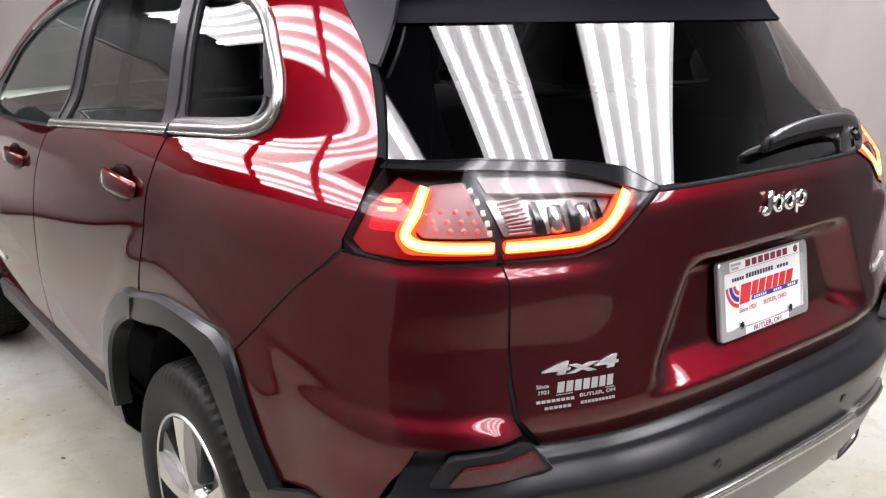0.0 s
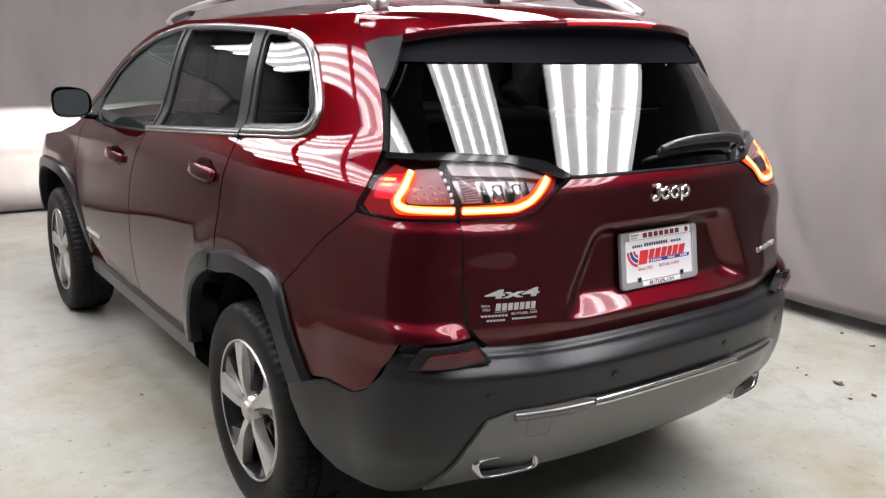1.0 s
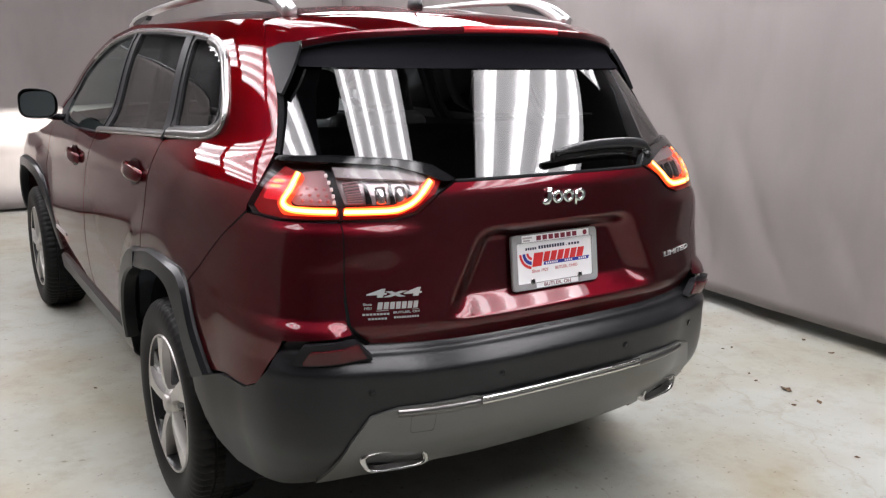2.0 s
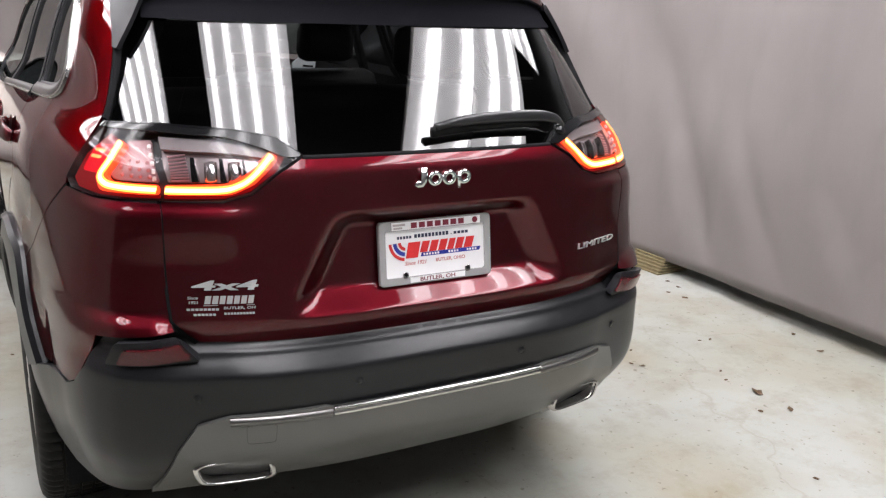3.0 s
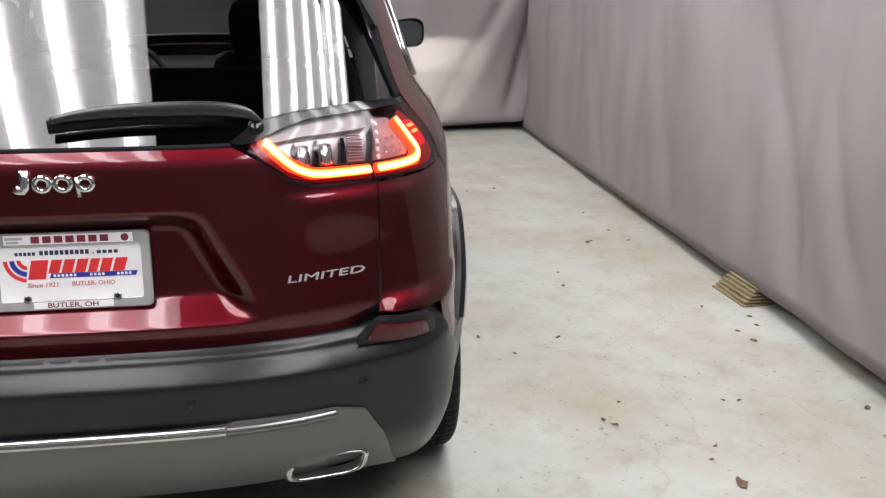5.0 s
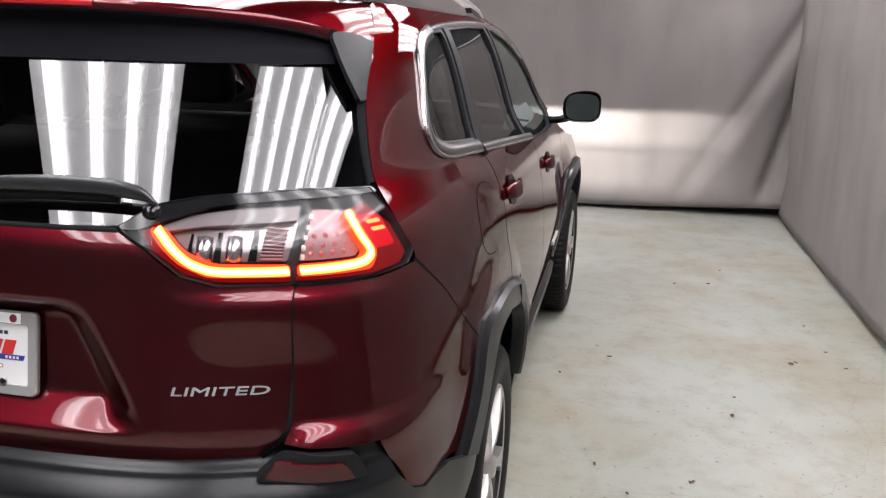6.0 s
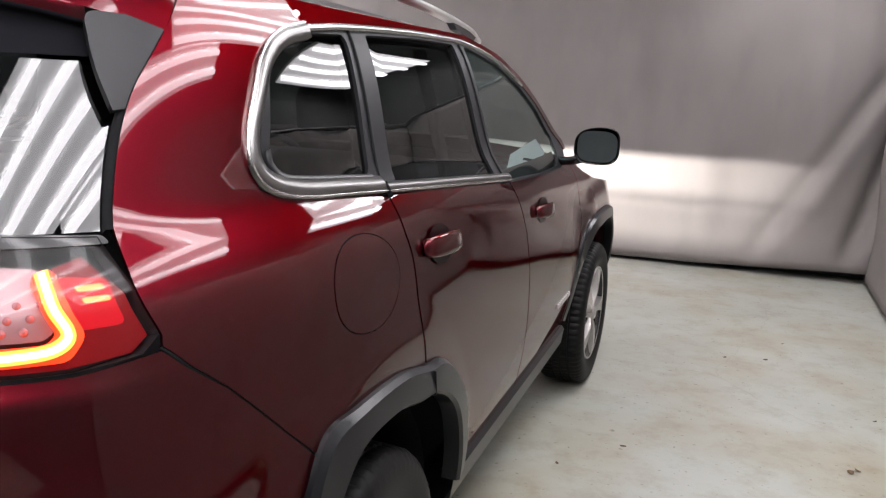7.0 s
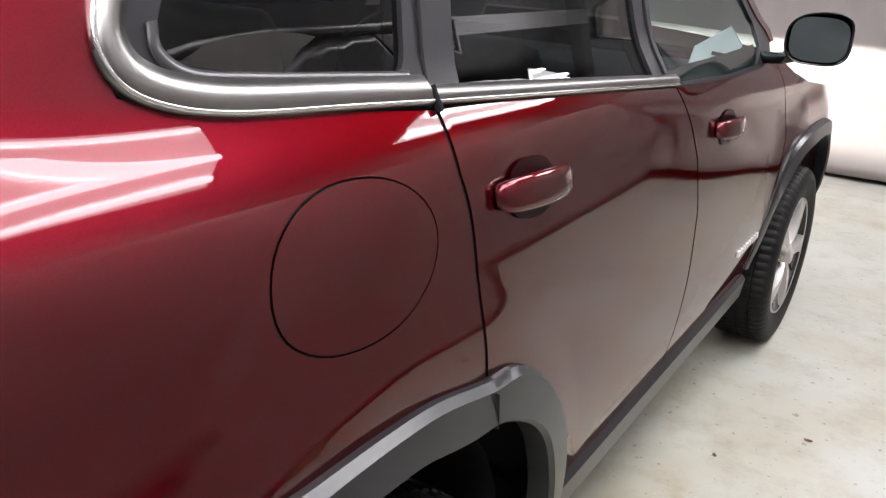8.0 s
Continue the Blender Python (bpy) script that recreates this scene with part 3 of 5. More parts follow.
OPENING = [*BELT, (3.10, 1.2)] + ROOF_LINE[::-1]
REAR_GAP = [(1.038, 1.226), (1.032, 1.15), (1.056, 0.99), (1.068, 0.856)]
MID_GAP = [(1.965, 1.168), (2.10, 0.99), (2.14, 0.86), (2.135, 0.62), (2.125, 0.44)]
NOSE_GAP = [(3.02, 1.165), (3.10, 1.02), (3.13, 0.90), (3.09, 0.72)]
G = 0.0045


def side_poly(s, pts):
    return [flank(s, y, z) for y, z in pts]


def shifted(pts, dy, dz=0.0):
    return [(y + dy, z + dz) for y, z in pts]


TAIL_EDGE = [("r", 0.728, 1.256), ("r", 0.703, 1.33), ("r", 0.676, 1.403), ("f", 0.411, 1.446), ("f", 0.448, 1.477), ("f", 0.512, 1.534), ("f", 0.565, 1.584), ("f", 0.600, 1.612)]
LAMP = [("r", 0.343, 1.200), ("r", 0.395, 1.236), ("r", 0.481, 1.250), ("r", 0.62, 1.256), ("r", 0.722, 1.247), ("f", 0.272, 1.189), ("f", 0.280, 1.124), ("f", 0.254, 1.104),
        ("r", 0.762, 1.097), ("r", 0.646, 1.100), ("r", 0.524, 1.102), ("r", 0.464, 1.119), ("r", 0.403, 1.168)]
SEAM_X = 0.643
FUEL = [(0.812 + 0.146 * a + 0.018 * b, 1.090 + 0.091 * b - 0.012 * a) for a, b in oval(1, 1, 40, 2.15)]


def tail_edge(s, inset=0.0):
    """The smooth line where the quarter panel meets the rear window's side and the spoiler."""
    line = [Vector((u, z, 0)) for u, z in mixed(s, TAIL_EDGE)]
    for _ in range(2):
        line = [line[0]] + [0.25 * a + 0.5 * b + 0.25 * c for a, b, c in zip(line, line[1:], line[2:])] + [line[-1]]
    return [(p.x - s * inset, p.y) for p in spline(line, 42)]


for s in (-1, 1):
    # painted quarter panel with the side opening cut out of it, up to the roof and on to the windscreen pillar
    quarter = tail_edge(s) + [flank(s, 0.63, 1.62), flank(s, 2.12, 1.62), flank(s, 2.40, 1.575), flank(s, 2.66, 1.49), flank(s, 2.9, 1.385), flank(s, 3.2, 1.235), flank(s, 3.16, 1.2)]
    quarter += side_poly(s, [(3.10, 1.2)] + ROOF_LINE[::-1] + [b for b in BELT if b[0] <= 1.03] + shifted(REAR_GAP, -G) + [p for p in ARCH_OUT[::-1] if 0.55 < p[0] < 1.06])
    quarter += mixed(s, [("f", 0.562, 0.851), ("f", 0.5055, 0.9042), ("f", 0.3775, 1.0252), ("f", 0.2835, 1.1075), ("f", 0.2865, 1.122), ("f", 0.277, 1.189)])
    put("quarter_panel", panel_mesh("quarter_panel", quarter if s > 0 else quarter[::-1], [side_poly(s, FUEL)] if s > 0 else (), grid=0.022), PAINT, car)
    if s > 0:
        lid = [(0.815 + (y - 0.815) * 0.978, 1.090 + (z - 1.090) * 0.972) for y, z in FUEL]
        put("fuel_door", panel_mesh("fuel_door", side_poly(s, lid), (), 0.0005, 0.006, 0.022), PAINT, car, "round body-coloured fuel door")
        put("fuel_door_seal", strip("fuel_door_seal", side_poly(s, FUEL + FUEL[:1]), 0.012, -0.004, 0.008), DARK, car)
    # painted fascia under the tail lamp
    low = mixed(s, [("f", 0.280, 1.1015), ("f", 0.3745, 1.0240), ("f", 0.5025, 0.9022), ("f", 0.5575, 0.8485)]) + side_poly(s, [(0.488, 0.72), (0.430, 0.617)])
    low += mixed(s, [("f", 0.354, 0.630), ("f", 0.252, 0.627), ("f", 0.207, 0.650), ("f", 0.155, 0.737), ("f", 0.138, 0.787), ("r", 0.636, 0.806), ("r", 0.640, 0.828), ("r", 0.6425, 0.90), ("r", 0.6440, 1.0), ("r", 0.6450, 1.094), ("r", 0.762, 1.092), ("f", 0.258, 1.0995)])
    put("rear_fascia", panel_mesh("rear_fascia", low if s > 0 else low[::-1], grid=0.022, rows=(0.806, 0.812, 0.8165, 0.821, 0.825, 0.829, 0.833, 0.837, 0.8415, 0.846, 0.852)), PAINT, car)
    # doors
    door = side_poly(s, shifted(REAR_GAP, G) + [(1.16, 0.842), (1.262, 0.775), (1.345, 0.66), (1.425, 0.455), (1.44, 0.435)] + shifted(MID_GAP[::-1], -G) + [(1.545, 1.198), (1.243, 1.217)])
    put("rear_door", panel_mesh("rear_door", door[::-1] if s > 0 else door, grid=0.025), PAINT, car)
    door = side_poly(s, shifted(MID_GAP, G) + [(2.975, 0.435), (3.06, 0.66), (3.09 - G, 0.72)] + shifted(NOSE_GAP[:3][::-1], -G) + [(2.80, 1.146), (2.45, 1.150)])
    put("front_door", panel_mesh("front_door", door[::-1] if s > 0 else door, grid=0.03), PAINT, car)
    wing = side_poly(s, shifted(NOSE_GAP[:3], G) + [(3.09 + G, 0.72)] + FRONT_OUT[2:] + [(4.30, 0.56), (4.34, 0.90), (4.0, 0.985), (3.5, 1.045), (3.25, 1.10), (3.12, 1.17)])
    put("front_wing", panel_mesh("front_wing", wing[::-1] if s > 0 else wing, grid=0.03), PAINT, car)
    # dark seals in the gaps
    for nm, line in (("door_seal", REAR_GAP), ("door_seal", MID_GAP), ("door_seal", NOSE_GAP)):
        put(nm, strip(nm, side_poly(s, line), 0.014, -0.005, 0.010), DARK, car)
    line = mixed(s, [("r", 0.6445, 1.10), ("r", 0.6425, 1.0), ("r", 0.6405, 0.90), ("r", 0.637, 0.83), ("r", 0.612, 0.79), ("r", 0.590, 0.768)])
    put("tailgate_seal", strip("tailgate_seal", line, 0.012, -0.003, 0.012, "gate"), DARK, car)
    line = tail_edge(s, 0.004)
    put("tailgate_seal", strip("tailgate_seal", line, 0.014, -0.002, 0.02), DARK, car)
    line = mixed(s, [("f", 0.281, 1.106), ("f", 0.376, 1.0245), ("f", 0.504, 0.9035), ("f", 0.560, 0.8505)])
    put("panel_seal", strip("panel_seal", line, 0.005, -0.002, 0.008), DARK, car)
    # wheel arch trims
    for outer, inner in ((ARCH_OUT, ARCH_IN), (FRONT_OUT, FRONT_IN)):
        verts, faces = [], []
        o, i_ = spline([(a, b, 0) for a, b in outer], 60), spline([(a, b, 0) for a, b in inner], 60)
        for k, (p, q) in enumerate(zip(o, i_)):
            flare = 0.2 + 0.8 * step(0.05, 0.45, k / 59) if outer is FRONT_OUT else 1.0
            a, b = flank(s, p.x, p.y), flank(s, q.x, q.y)
            n = facing(*a)
            pa, pb = skin(*a), skin(*b)
            out = Vector((s * flare, 0, 0))
            inn = pb - out * 0.02
            verts += [pa - n * 0.004, pa + out * 0.010, pa.lerp(pb, 0.12) + out * 0.024, pa.lerp(pb, 0.9) + out * 0.030, pb + out * 0.022, inn]
        for k in range(59):
            for j in range(5):
                f = (k * 6 + j, k * 6 + j + 1, k * 6 + j + 7, k * 6 + j + 6)
                faces.append(f if s < 0 else f[::-1])
        me = mesh_of("arch_trim", verts, faces)
        ob = put("arch_trim", me, PLASTIC, car, "matt black wheel arch trim")
        me.shade_flat()
        me.polygons.foreach_set("use_smooth", [True] * len(me.polygons))
        me.set_sharp_from_angle(angle=radians(28))
    put("trim_joint", strip("trim_joint", side_poly(s, [(1.050, 0.846), (1.054, 0.79)]), 0.004, 0.031, -0.02), DARK, car)
    # sill
    path = [(y, 0) for y in (1.40, 1.8, 2.2, 2.6, 2.99)]
    verts, faces = [], []
    sect = [(0.0, 0.440), (0.016, 0.425), (0.020, 0.36), (-0.01, 0.315), (-0.10, 0.285)]
    for y, _ in path:
        for dx, z in sect:
            verts.append((s * (width_at(z) * taper(y, z) + dx), y, z + 0.01 * (2.2 - y) * 0.5))
    for k in range(4):
        for j in range(4):
            f = (k * 5 + j, k * 5 + j + 1, k * 5 + j + 6, k * 5 + j + 5)
            faces.append(f if s < 0 else f[::-1])
    me = mesh_of("sill_trim", verts, faces)
    me.set_sharp_from_angle(angle=radians(25))
    put("sill_trim", me, PLASTIC, car, "matt black sill trim")
    # wheel housings
    for ya in (AXLE_R, AXLE_F):
        verts, faces = [], []
        for i in range(17):
            a = math.pi * (-0.12 + 1.24 * i / 16)
            for x in (0.865, 0.55):
                verts.append((s * x, ya + 0.44 * math.cos(a), 0.385 + 0.44 * math.sin(a)))
        for i in range(16):
            f = (2 * i, 2 * i + 1, 2 * i + 3, 2 * i + 2)
            faces.append(f)
        faces.append(tuple(2 * i + 1 for i in range(17)))
        put("wheel_housing", mesh_of("wheel_housing", verts, faces), DARK, car)

    # side glass, pillars and bright trim
    quarter_glass = rounded([(0.645, 1.335), (0.655, 1.302), (0.76, 1.289), (1.010, 1.272), (1.105, 1.564), (0.93, 1.556), (0.80, 1.535), (0.722, 1.478)], 0.03)
    rear_glass = rounded([(1.120, 1.232), (1.86, 1.185), (1.905, 1.585), (1.60, 1.584), (1.222, 1.570)], 0.012)
    front_glass = rounded([(1.955, 1.180), (2.45, 1.160), (2.78, 1.160), (2.90, 1.20), (2.96, 1.26), (2.79, 1.375), (2.58, 1.46), (2.32, 1.54), (2.06, 1.58), (2.01, 1.582)], 0.015)
    for nm, g, mat, lab in (("quarter_glass", quarter_glass, SIDE_TINT, "dark privacy glass"), ("rear_door_glass", rear_glass, SIDE_TINT, "dark privacy glass"), ("front_door_glass", front_glass, CLEAR, "lightly tinted glass")):
        poly = side_poly(s, g)
        poly = poly[::-1] if s > 0 else poly
        ob = put(nm, panel_mesh(nm, poly, (), -0.012, 0.0, 0.05), mat, car, lab)
        ob.visible_shadow = False
    frame_out = rounded(OPENING, 0.02, 3)
    po = side_poly(s, frame_out)
    put("window_surround", panel_mesh("window_surround", po[::-1] if s > 0 else po, [side_poly(s, h) for h in (quarter_glass, rear_glass, front_glass)], -0.004, 0.010, 0.05), PILLAR_BLACK, car, "satin black window surround")
    lower = [(a, b + 0.012) for a, b in BELT if a < 2.0]
    put("belt_trim", strip("belt_trim", side_poly(s, [(y, z) for y, z in lower if y >= 1.03]), 0.022, 0.012, 0.004), TRIM, car, "satin chrome belt trim")
    put("trim_edge", strip("trim_edge", side_poly(s, [(y, z + 0.003) for y, z in BELT if 1.04 <= y < 2.0]), 0.005, 0.0115, 0.002), CHROME, car, "bright trim edge")
    loop = [(1.03, 1.2485), (0.86, 1.2605), (0.72, 1.2700), (0.645, 1.2815), (0.604, 1.300), (0.592, 1.330), (0.608, 1.372), (0.644, 1.420), (0.716, 1.495), (0.80, 1.537), (0.91, 1.558)]
    put("quarter_trim", strip("quarter_trim", side_poly(s, [tuple(p)[:2] for p in spline([(a, b, 0) for a, b in loop], 60)]), 0.033, 0.012, 0.004), TRIM, car, "satin chrome quarter window trim")
    rim_line = [tuple(p)[:2] for p in spline([(a, b, 0) for a, b in ((1.03, 1.2345), (0.86, 1.2465), (0.718, 1.256), (0.640, 1.268), (0.593, 1.290), (0.5785, 1.329), (0.596, 1.379), (0.633, 1.429), (0.706, 1.506), (0.796, 1.549), (0.91, 1.570))], 60)]
    put("trim_edge", strip("trim_edge", side_poly(s, rim_line), 0.006, 0.0105, 0.002), CHROME, car, "bright trim edge")
    inner_line = [tuple(p)[:2] for p in spline([(a, b, 0) for a, b in ((1.012, 1.268), (0.86, 1.279), (0.74, 1.288), (0.668, 1.297), (0.640, 1.318), (0.642, 1.345))], 40)]
    put("glass_edge", strip("glass_edge", side_poly(s, inner_line), 0.012, 0.001, 0.004), SATIN_BLACK, car, "dark satin glass edge")
    over = [(0.90, 1.561), (1.13, 1.578), (1.50, 1.592), (1.80, 1.596), (2.04, 1.592), (2.33, 1.550), (2.60, 1.470)]
    put("roof_trim", strip("roof_trim", side_poly(s, [tuple(p)[:2] for p in spline([(a, b, 0) for a, b in over], 40)]), 0.012, 0.008, 0.004), CHROME, car, "thin satin chrome window trim")
    put("trim_joint", strip("trim_joint", side_poly(s, [(1.036, 1.222), (1.042, 1.252)]), 0.003, 0.0125, 0.0), DARK, car)
    # lining on the inside of the pillars
    inner = side_poly(s, [(0.47, 1.19), (0.445, 1.30), (0.455, 1.42), (0.515, 1.50), (0.585, 1.575), (0.66, 1.60), (1.3, 1.612), (1.935, 1.610), (1.92, 1.165), (1.4, 1.18)])
    put("pillar_lining", panel_mesh("pillar_lining", inner if s < 0 else inner[::-1], [side_poly(s, g) for g in (quarter_glass, rear_glass)], -0.035, 0.004, 0.04), LINING, car, "dark grey pillar lining")
    # the seam that runs up the black pillar
    put("door_seal", strip("door_seal", side_poly(s, [(1.046, 1.262), (1.13, 1.572)]), 0.006, 0.0, 0.006), DARK, car)
    put("door_seal", strip("door_seal", side_poly(s, [(1.925, 1.186), (1.965, 1.585)]), 0.006, 0.0, 0.006), DARK, car)

    # door handles
    for y, z in ((1.220, 1.099), (2.352, 1.034)):
        u, zz = flank(s, y, z)
        n = facing(u, zz)
        mm = Matrix.Translation(skin(u, zz)) @ Vector((s, 0, 0)).rotation_difference(n).to_matrix().to_4x4() @ Matrix.Rotation(radians(-3 * s), 4, "X")
        grip = spline([(s * x, yy, 0) for yy, x in ((-0.106, 0.000), (-0.102, 0.010), (-0.080, 0.019), (-0.03, 0.026), (0.03, 0.026), (0.080, 0.019), (0.102, 0.010), (0.106, 0.000))], 24)
        handle = put("door_handle", mesh_of("door_handle", *sweep(grip, lambda i: oval(0.010, 0.0265 * (0.60 + 0.40 * math.sin(math.pi * (i + 1) / 25)), 14, 2.4))), PAINT, car, "body-coloured door handle", mm)
        # near-flat disc on the skin; the cup's shade is put into its colour
        ring = [(0.078 * a, 0.046 * b) for a, b in oval(1, 1, 28, 2.3)]
        cv = [(s * 0.003, a, b) for a, b in ring] + [(s * 0.0018, 0.75 * a, 0.75 * b) for a, b in ring] + [(s * 0.0015, 0, 0)]
        cf = [(i, (i + 1) % 28, 28 + (i + 1) % 28, 28 + i) for i in range(28)] + [(28 + i, 28 + (i + 1) % 28, 56) for i in range(28)]
        put("cup_shade", mesh_of("cup_shade", cv, cf if s > 0 else [q[::-1] for q in cf]), CUP_SHADE, handle, "flat dark disc painted as the shade behind the handle")

    # mirrors
    verts, faces = [], []
    for y, k in ((-0.030, 0.93), (-0.036, 0.99), (-0.02, 1.0), (0.03, 0.97), (0.075, 0.84), (0.10, 0.58), (0.112, 0.2)):
        for a, b in oval(0.090, 0.074, 32, 3.2):
            skew = 0.010 * (1 if a * s < 0 else -0.4) * (abs(a) / 0.090)
            verts.append((a * k, y, (b - (skew if b > 0 else 0) * 1.4) * k))
    for i in range(6):
        for k in range(32):
            faces.append((i * 32 + k, i * 32 + (k + 1) % 32, (i + 1) * 32 + (k + 1) % 32, (i + 1) * 32 + k))
    faces.append(tuple(6 * 32 + k for k in range(32)))
    mir = put("side_mirror", mesh_of("side_mirror", verts, faces), GLOSS_BLACK, car, "black door mirror", pose(1.012 if s > 0 else -0.982, 2.80, 1.246, 0, 0, s * 4))
    gl_v = [(a, -0.031, b) for a, b in oval(0.078, 0.062, 32, 3.2)] + [(0, -0.030, 0)]
    put("mirror_glass", mesh_of("mirror_glass", gl_v, [(i, (i + 1) % 32, 32) for i in range(32)]), MIRROR, mir, "mirror glass", pose(0, 0, 0, 3, 0, 4 * s))
    v, f = sweep([(s * 0.84, 2.90, 1.168), (s * 0.87, 2.87, 1.170), (s * 0.91, 2.84, 1.176), (s * 0.95, 2.81, 1.190)], lambda i: oval(0.026, 0.018, 10))
    put("mirror_arm", mesh_of("mirror_arm", v, f), GLOSS_BLACK, car, "black mirror arm")

    # roof rail
    path = spline([(0.535 * s, 2.62, 1.625), (0.54 * s, 2.45, 1.662), (0.545 * s, 2.0, 1.698), (0.545 * s, 1.4, 1.722), (0.545 * s, 1.0, 1.726), (0.545 * s, 0.82, 1.716), (0.545 * s, 0.70, 1.686), (0.545 * s, 0.60, 1.640)], 48)
    def rail_section(i):
        t = i / 47
        h = 0.012 + 0.012 * step(0.6, 0.9, t)
        return oval(0.022, h, 12, 3.0)
    rail = put("roof_rail", mesh_of("roof_rail", *sweep(path, rail_section)), RAIL, car, "brushed silver roof rail")
    for foot in (((0.700, 1.664), (0.715, 1.684), (0.80, 1.706), (0.96, 1.717), (0.91, 1.690), (0.80, 1.676)), ((2.30, 1.648), (2.24, 1.678), (2.40, 1.664), (2.54, 1.636), (2.50, 1.615), (2.40, 1.632))):
        k = len(foot)
        verts = [(s * x, y, z) for x in (0.532, 0.558) for y, z in foot]
        faces = [tuple(range(k)), tuple(reversed(range(k, 2 * k)))] + [(i, k + i, k + (i + 1) % k, (i + 1) % k) for i in range(k)]
        put("rail_foot", mesh_of("rail_foot", verts, faces, False), SATIN_BLACK, rail, "black rail foot")

    # bumper corner reflector
    poly = mixed(s, [("r", 0.626, 0.783), ("r", 0.604, 0.748), ("r", 0.731, 0.732), ("r", 0.722, 0.772)], "bumper")
    poly = rounded(poly, 0.008)
    put("rear_reflector", panel_mesh("rear_reflector", poly[::-1] if s > 0 else poly, (), 0.018, 0.020, 0.02), REFLECTOR, car, "dull red rear reflector")
    poly = rounded(mixed(s, [("r", 0.634, 0.797), ("r", 0.588, 0.739), ("r", 0.752, 0.722), ("r", 0.738, 0.784)], "bumper"), 0.012)
    put("reflector_surround", panel_mesh("reflector_surround", poly[::-1] if s > 0 else poly, (), 0.013, 0.024, 0.02), PILLAR_BLACK, car, "black reflector surround")

    # tail lamp, in two pieces that meet at the tailgate's seam
    lamp = put("tail_lamp", panel_mesh("tail_lamp", (mixed(s, LAMP)[::-1] if s < 0 else mixed(s, LAMP)), (), -0.030, -0.034, 0.02), SATIN_BLACK, car, "lit red tail lamp with a dark housing")
    brow = mixed(s, [("r", 0.340, 1.198), ("r", 0.395, 1.238), ("r", 0.481, 1.253), ("r", 0.62, 1.259), ("r", 0.724, 1.249), ("r", 0.735, 1.238), ("r", 0.62, 1.241), ("r", 0.50, 1.236), ("r", 0.43, 1.216), ("r", 0.380, 1.194)])
    brow = rounded(brow, 0.03, 4)
    put("lamp_brow", panel_mesh("lamp_brow", brow if s > 0 else brow[::-1], (), 0.0025, 0.008, 0.014), GLOSS_BLACK, lamp, "gloss black lamp brow")
    glow_a = rounded(mixed(s, [("r", 0.708, 1.222), ("r", 0.764, 1.140), ("r", 0.757, 1.110), ("r", SEAM_X + 0.006, 1.112), ("r", SEAM_X + 0.006, 1.135), ("r", 0.738, 1.134), ("r", 0.744, 1.146), ("r", 0.695, 1.216)]), 0.013, 5)
    glow_b = rounded(mixed(s, [("r", SEAM_X - 0.006, 1.112), ("r", 0.505, 1.115), ("r", 0.455, 1.139), ("r", 0.393, 1.203), ("r", 0.422, 1.207), ("r", 0.474, 1.160), ("r", 0.515, 1.139), ("r", SEAM_X - 0.006, 1.135)]), 0.016, 5)
    for g in (glow_a, glow_b):
        put("light_bar", panel_mesh("light_bar", g, (), -0.009, 0.012, 0.012), GLOW, lamp, "glowing orange-red light bar")
    for line in (mixed(s, [("r", 0.703, 1.216), ("r", 0.730, 1.177), ("r", 0.748, 1.149), ("r", 0.7500, 1.135), ("r", 0.740, 1.1255), ("r", 0.715, 1.1232), ("r", 0.680, 1.1232), ("r", SEAM_X + 0.008, 1.1235)]), mixed(s, [("r", SEAM_X - 0.008, 1.1235), ("r", 0.58, 1.1245), ("r", 0.525, 1.1265), ("r", 0.496, 1.1335), ("r", 0.4645, 1.1515), ("r", 0.411, 1.202)])):
        curve = [tuple(p)[:2] for p in spline([(a, b, 0) for a, b in line], 30)]
        put("light_core", strip("light_core", curve, 0.0175, -0.0065, 0.001), CORE, lamp, "bright yellow light core")
        put("light_core", strip("light_core", curve, 0.009, -0.0045, 0.001), HOT, lamp, "pale yellow light core")
    # red field round the light bar
    field = mixed(s, [("r", 0.722, 1.232), ("f", 0.266, 1.185), ("f", 0.273, 1.126), ("f", 0.248, 1.108), ("r", 0.758, 1.102), ("r", SEAM_X + 0.004, 1.105), ("r", SEAM_X + 0.004, 1.112), ("r", 0.757, 1.110), ("r", 0.764, 1.140), ("r", 0.708, 1.222)])
    put("red_lens", panel_mesh("red_lens", field, (), -0.012, 0.004, 0.015), GLOW_RED, lamp, "red lit lens")
    field = mixed(s, [("r", SEAM_X - 0.004, 1.104), ("r", 0.524, 1.106), ("r", 0.466, 1.122), ("r", 0.41, 1.166), ("r", 0.383, 1.200), ("r", 0.393, 1.203), ("r", 0.455, 1.139), ("r", 0.505, 1.115), ("r", SEAM_X - 0.004, 1.112)])
    put("red_lens", panel_mesh("red_lens", field, (), -0.012, 0.004, 0.015), GLOW_RED, lamp, "red lit lens")
    patch = rounded([flank(s, 0.192, 1.146), flank(s, 0.252, 1.146), flank(s, 0.256, 1.205), flank(s, 0.200, 1.212)], 0.012, 3)
    put("red_lens", panel_mesh("red_lens", patch, (), -0.0105, 0.002, 0.012), GLOW_FIELD, lamp, "bright red lit lens field")
    # the bowls behind the clear cover, with a ribbed block, bulbs between dark fins, dimples and a row of teeth at the seam
    bowl = rounded(mixed(s, [("r", 0.652, 1.141), ("r", 0.736, 1.140), ("r", 0.742, 1.150), ("r", 0.697, 1.226), ("r", 0.652, 1.233)]), 0.006, 3)
    put("lamp_bowl", panel_mesh("lamp_bowl", bowl, (), -0.021, 0.010, 0.014), PINK, lamp, "pale pinkish lamp bowl")
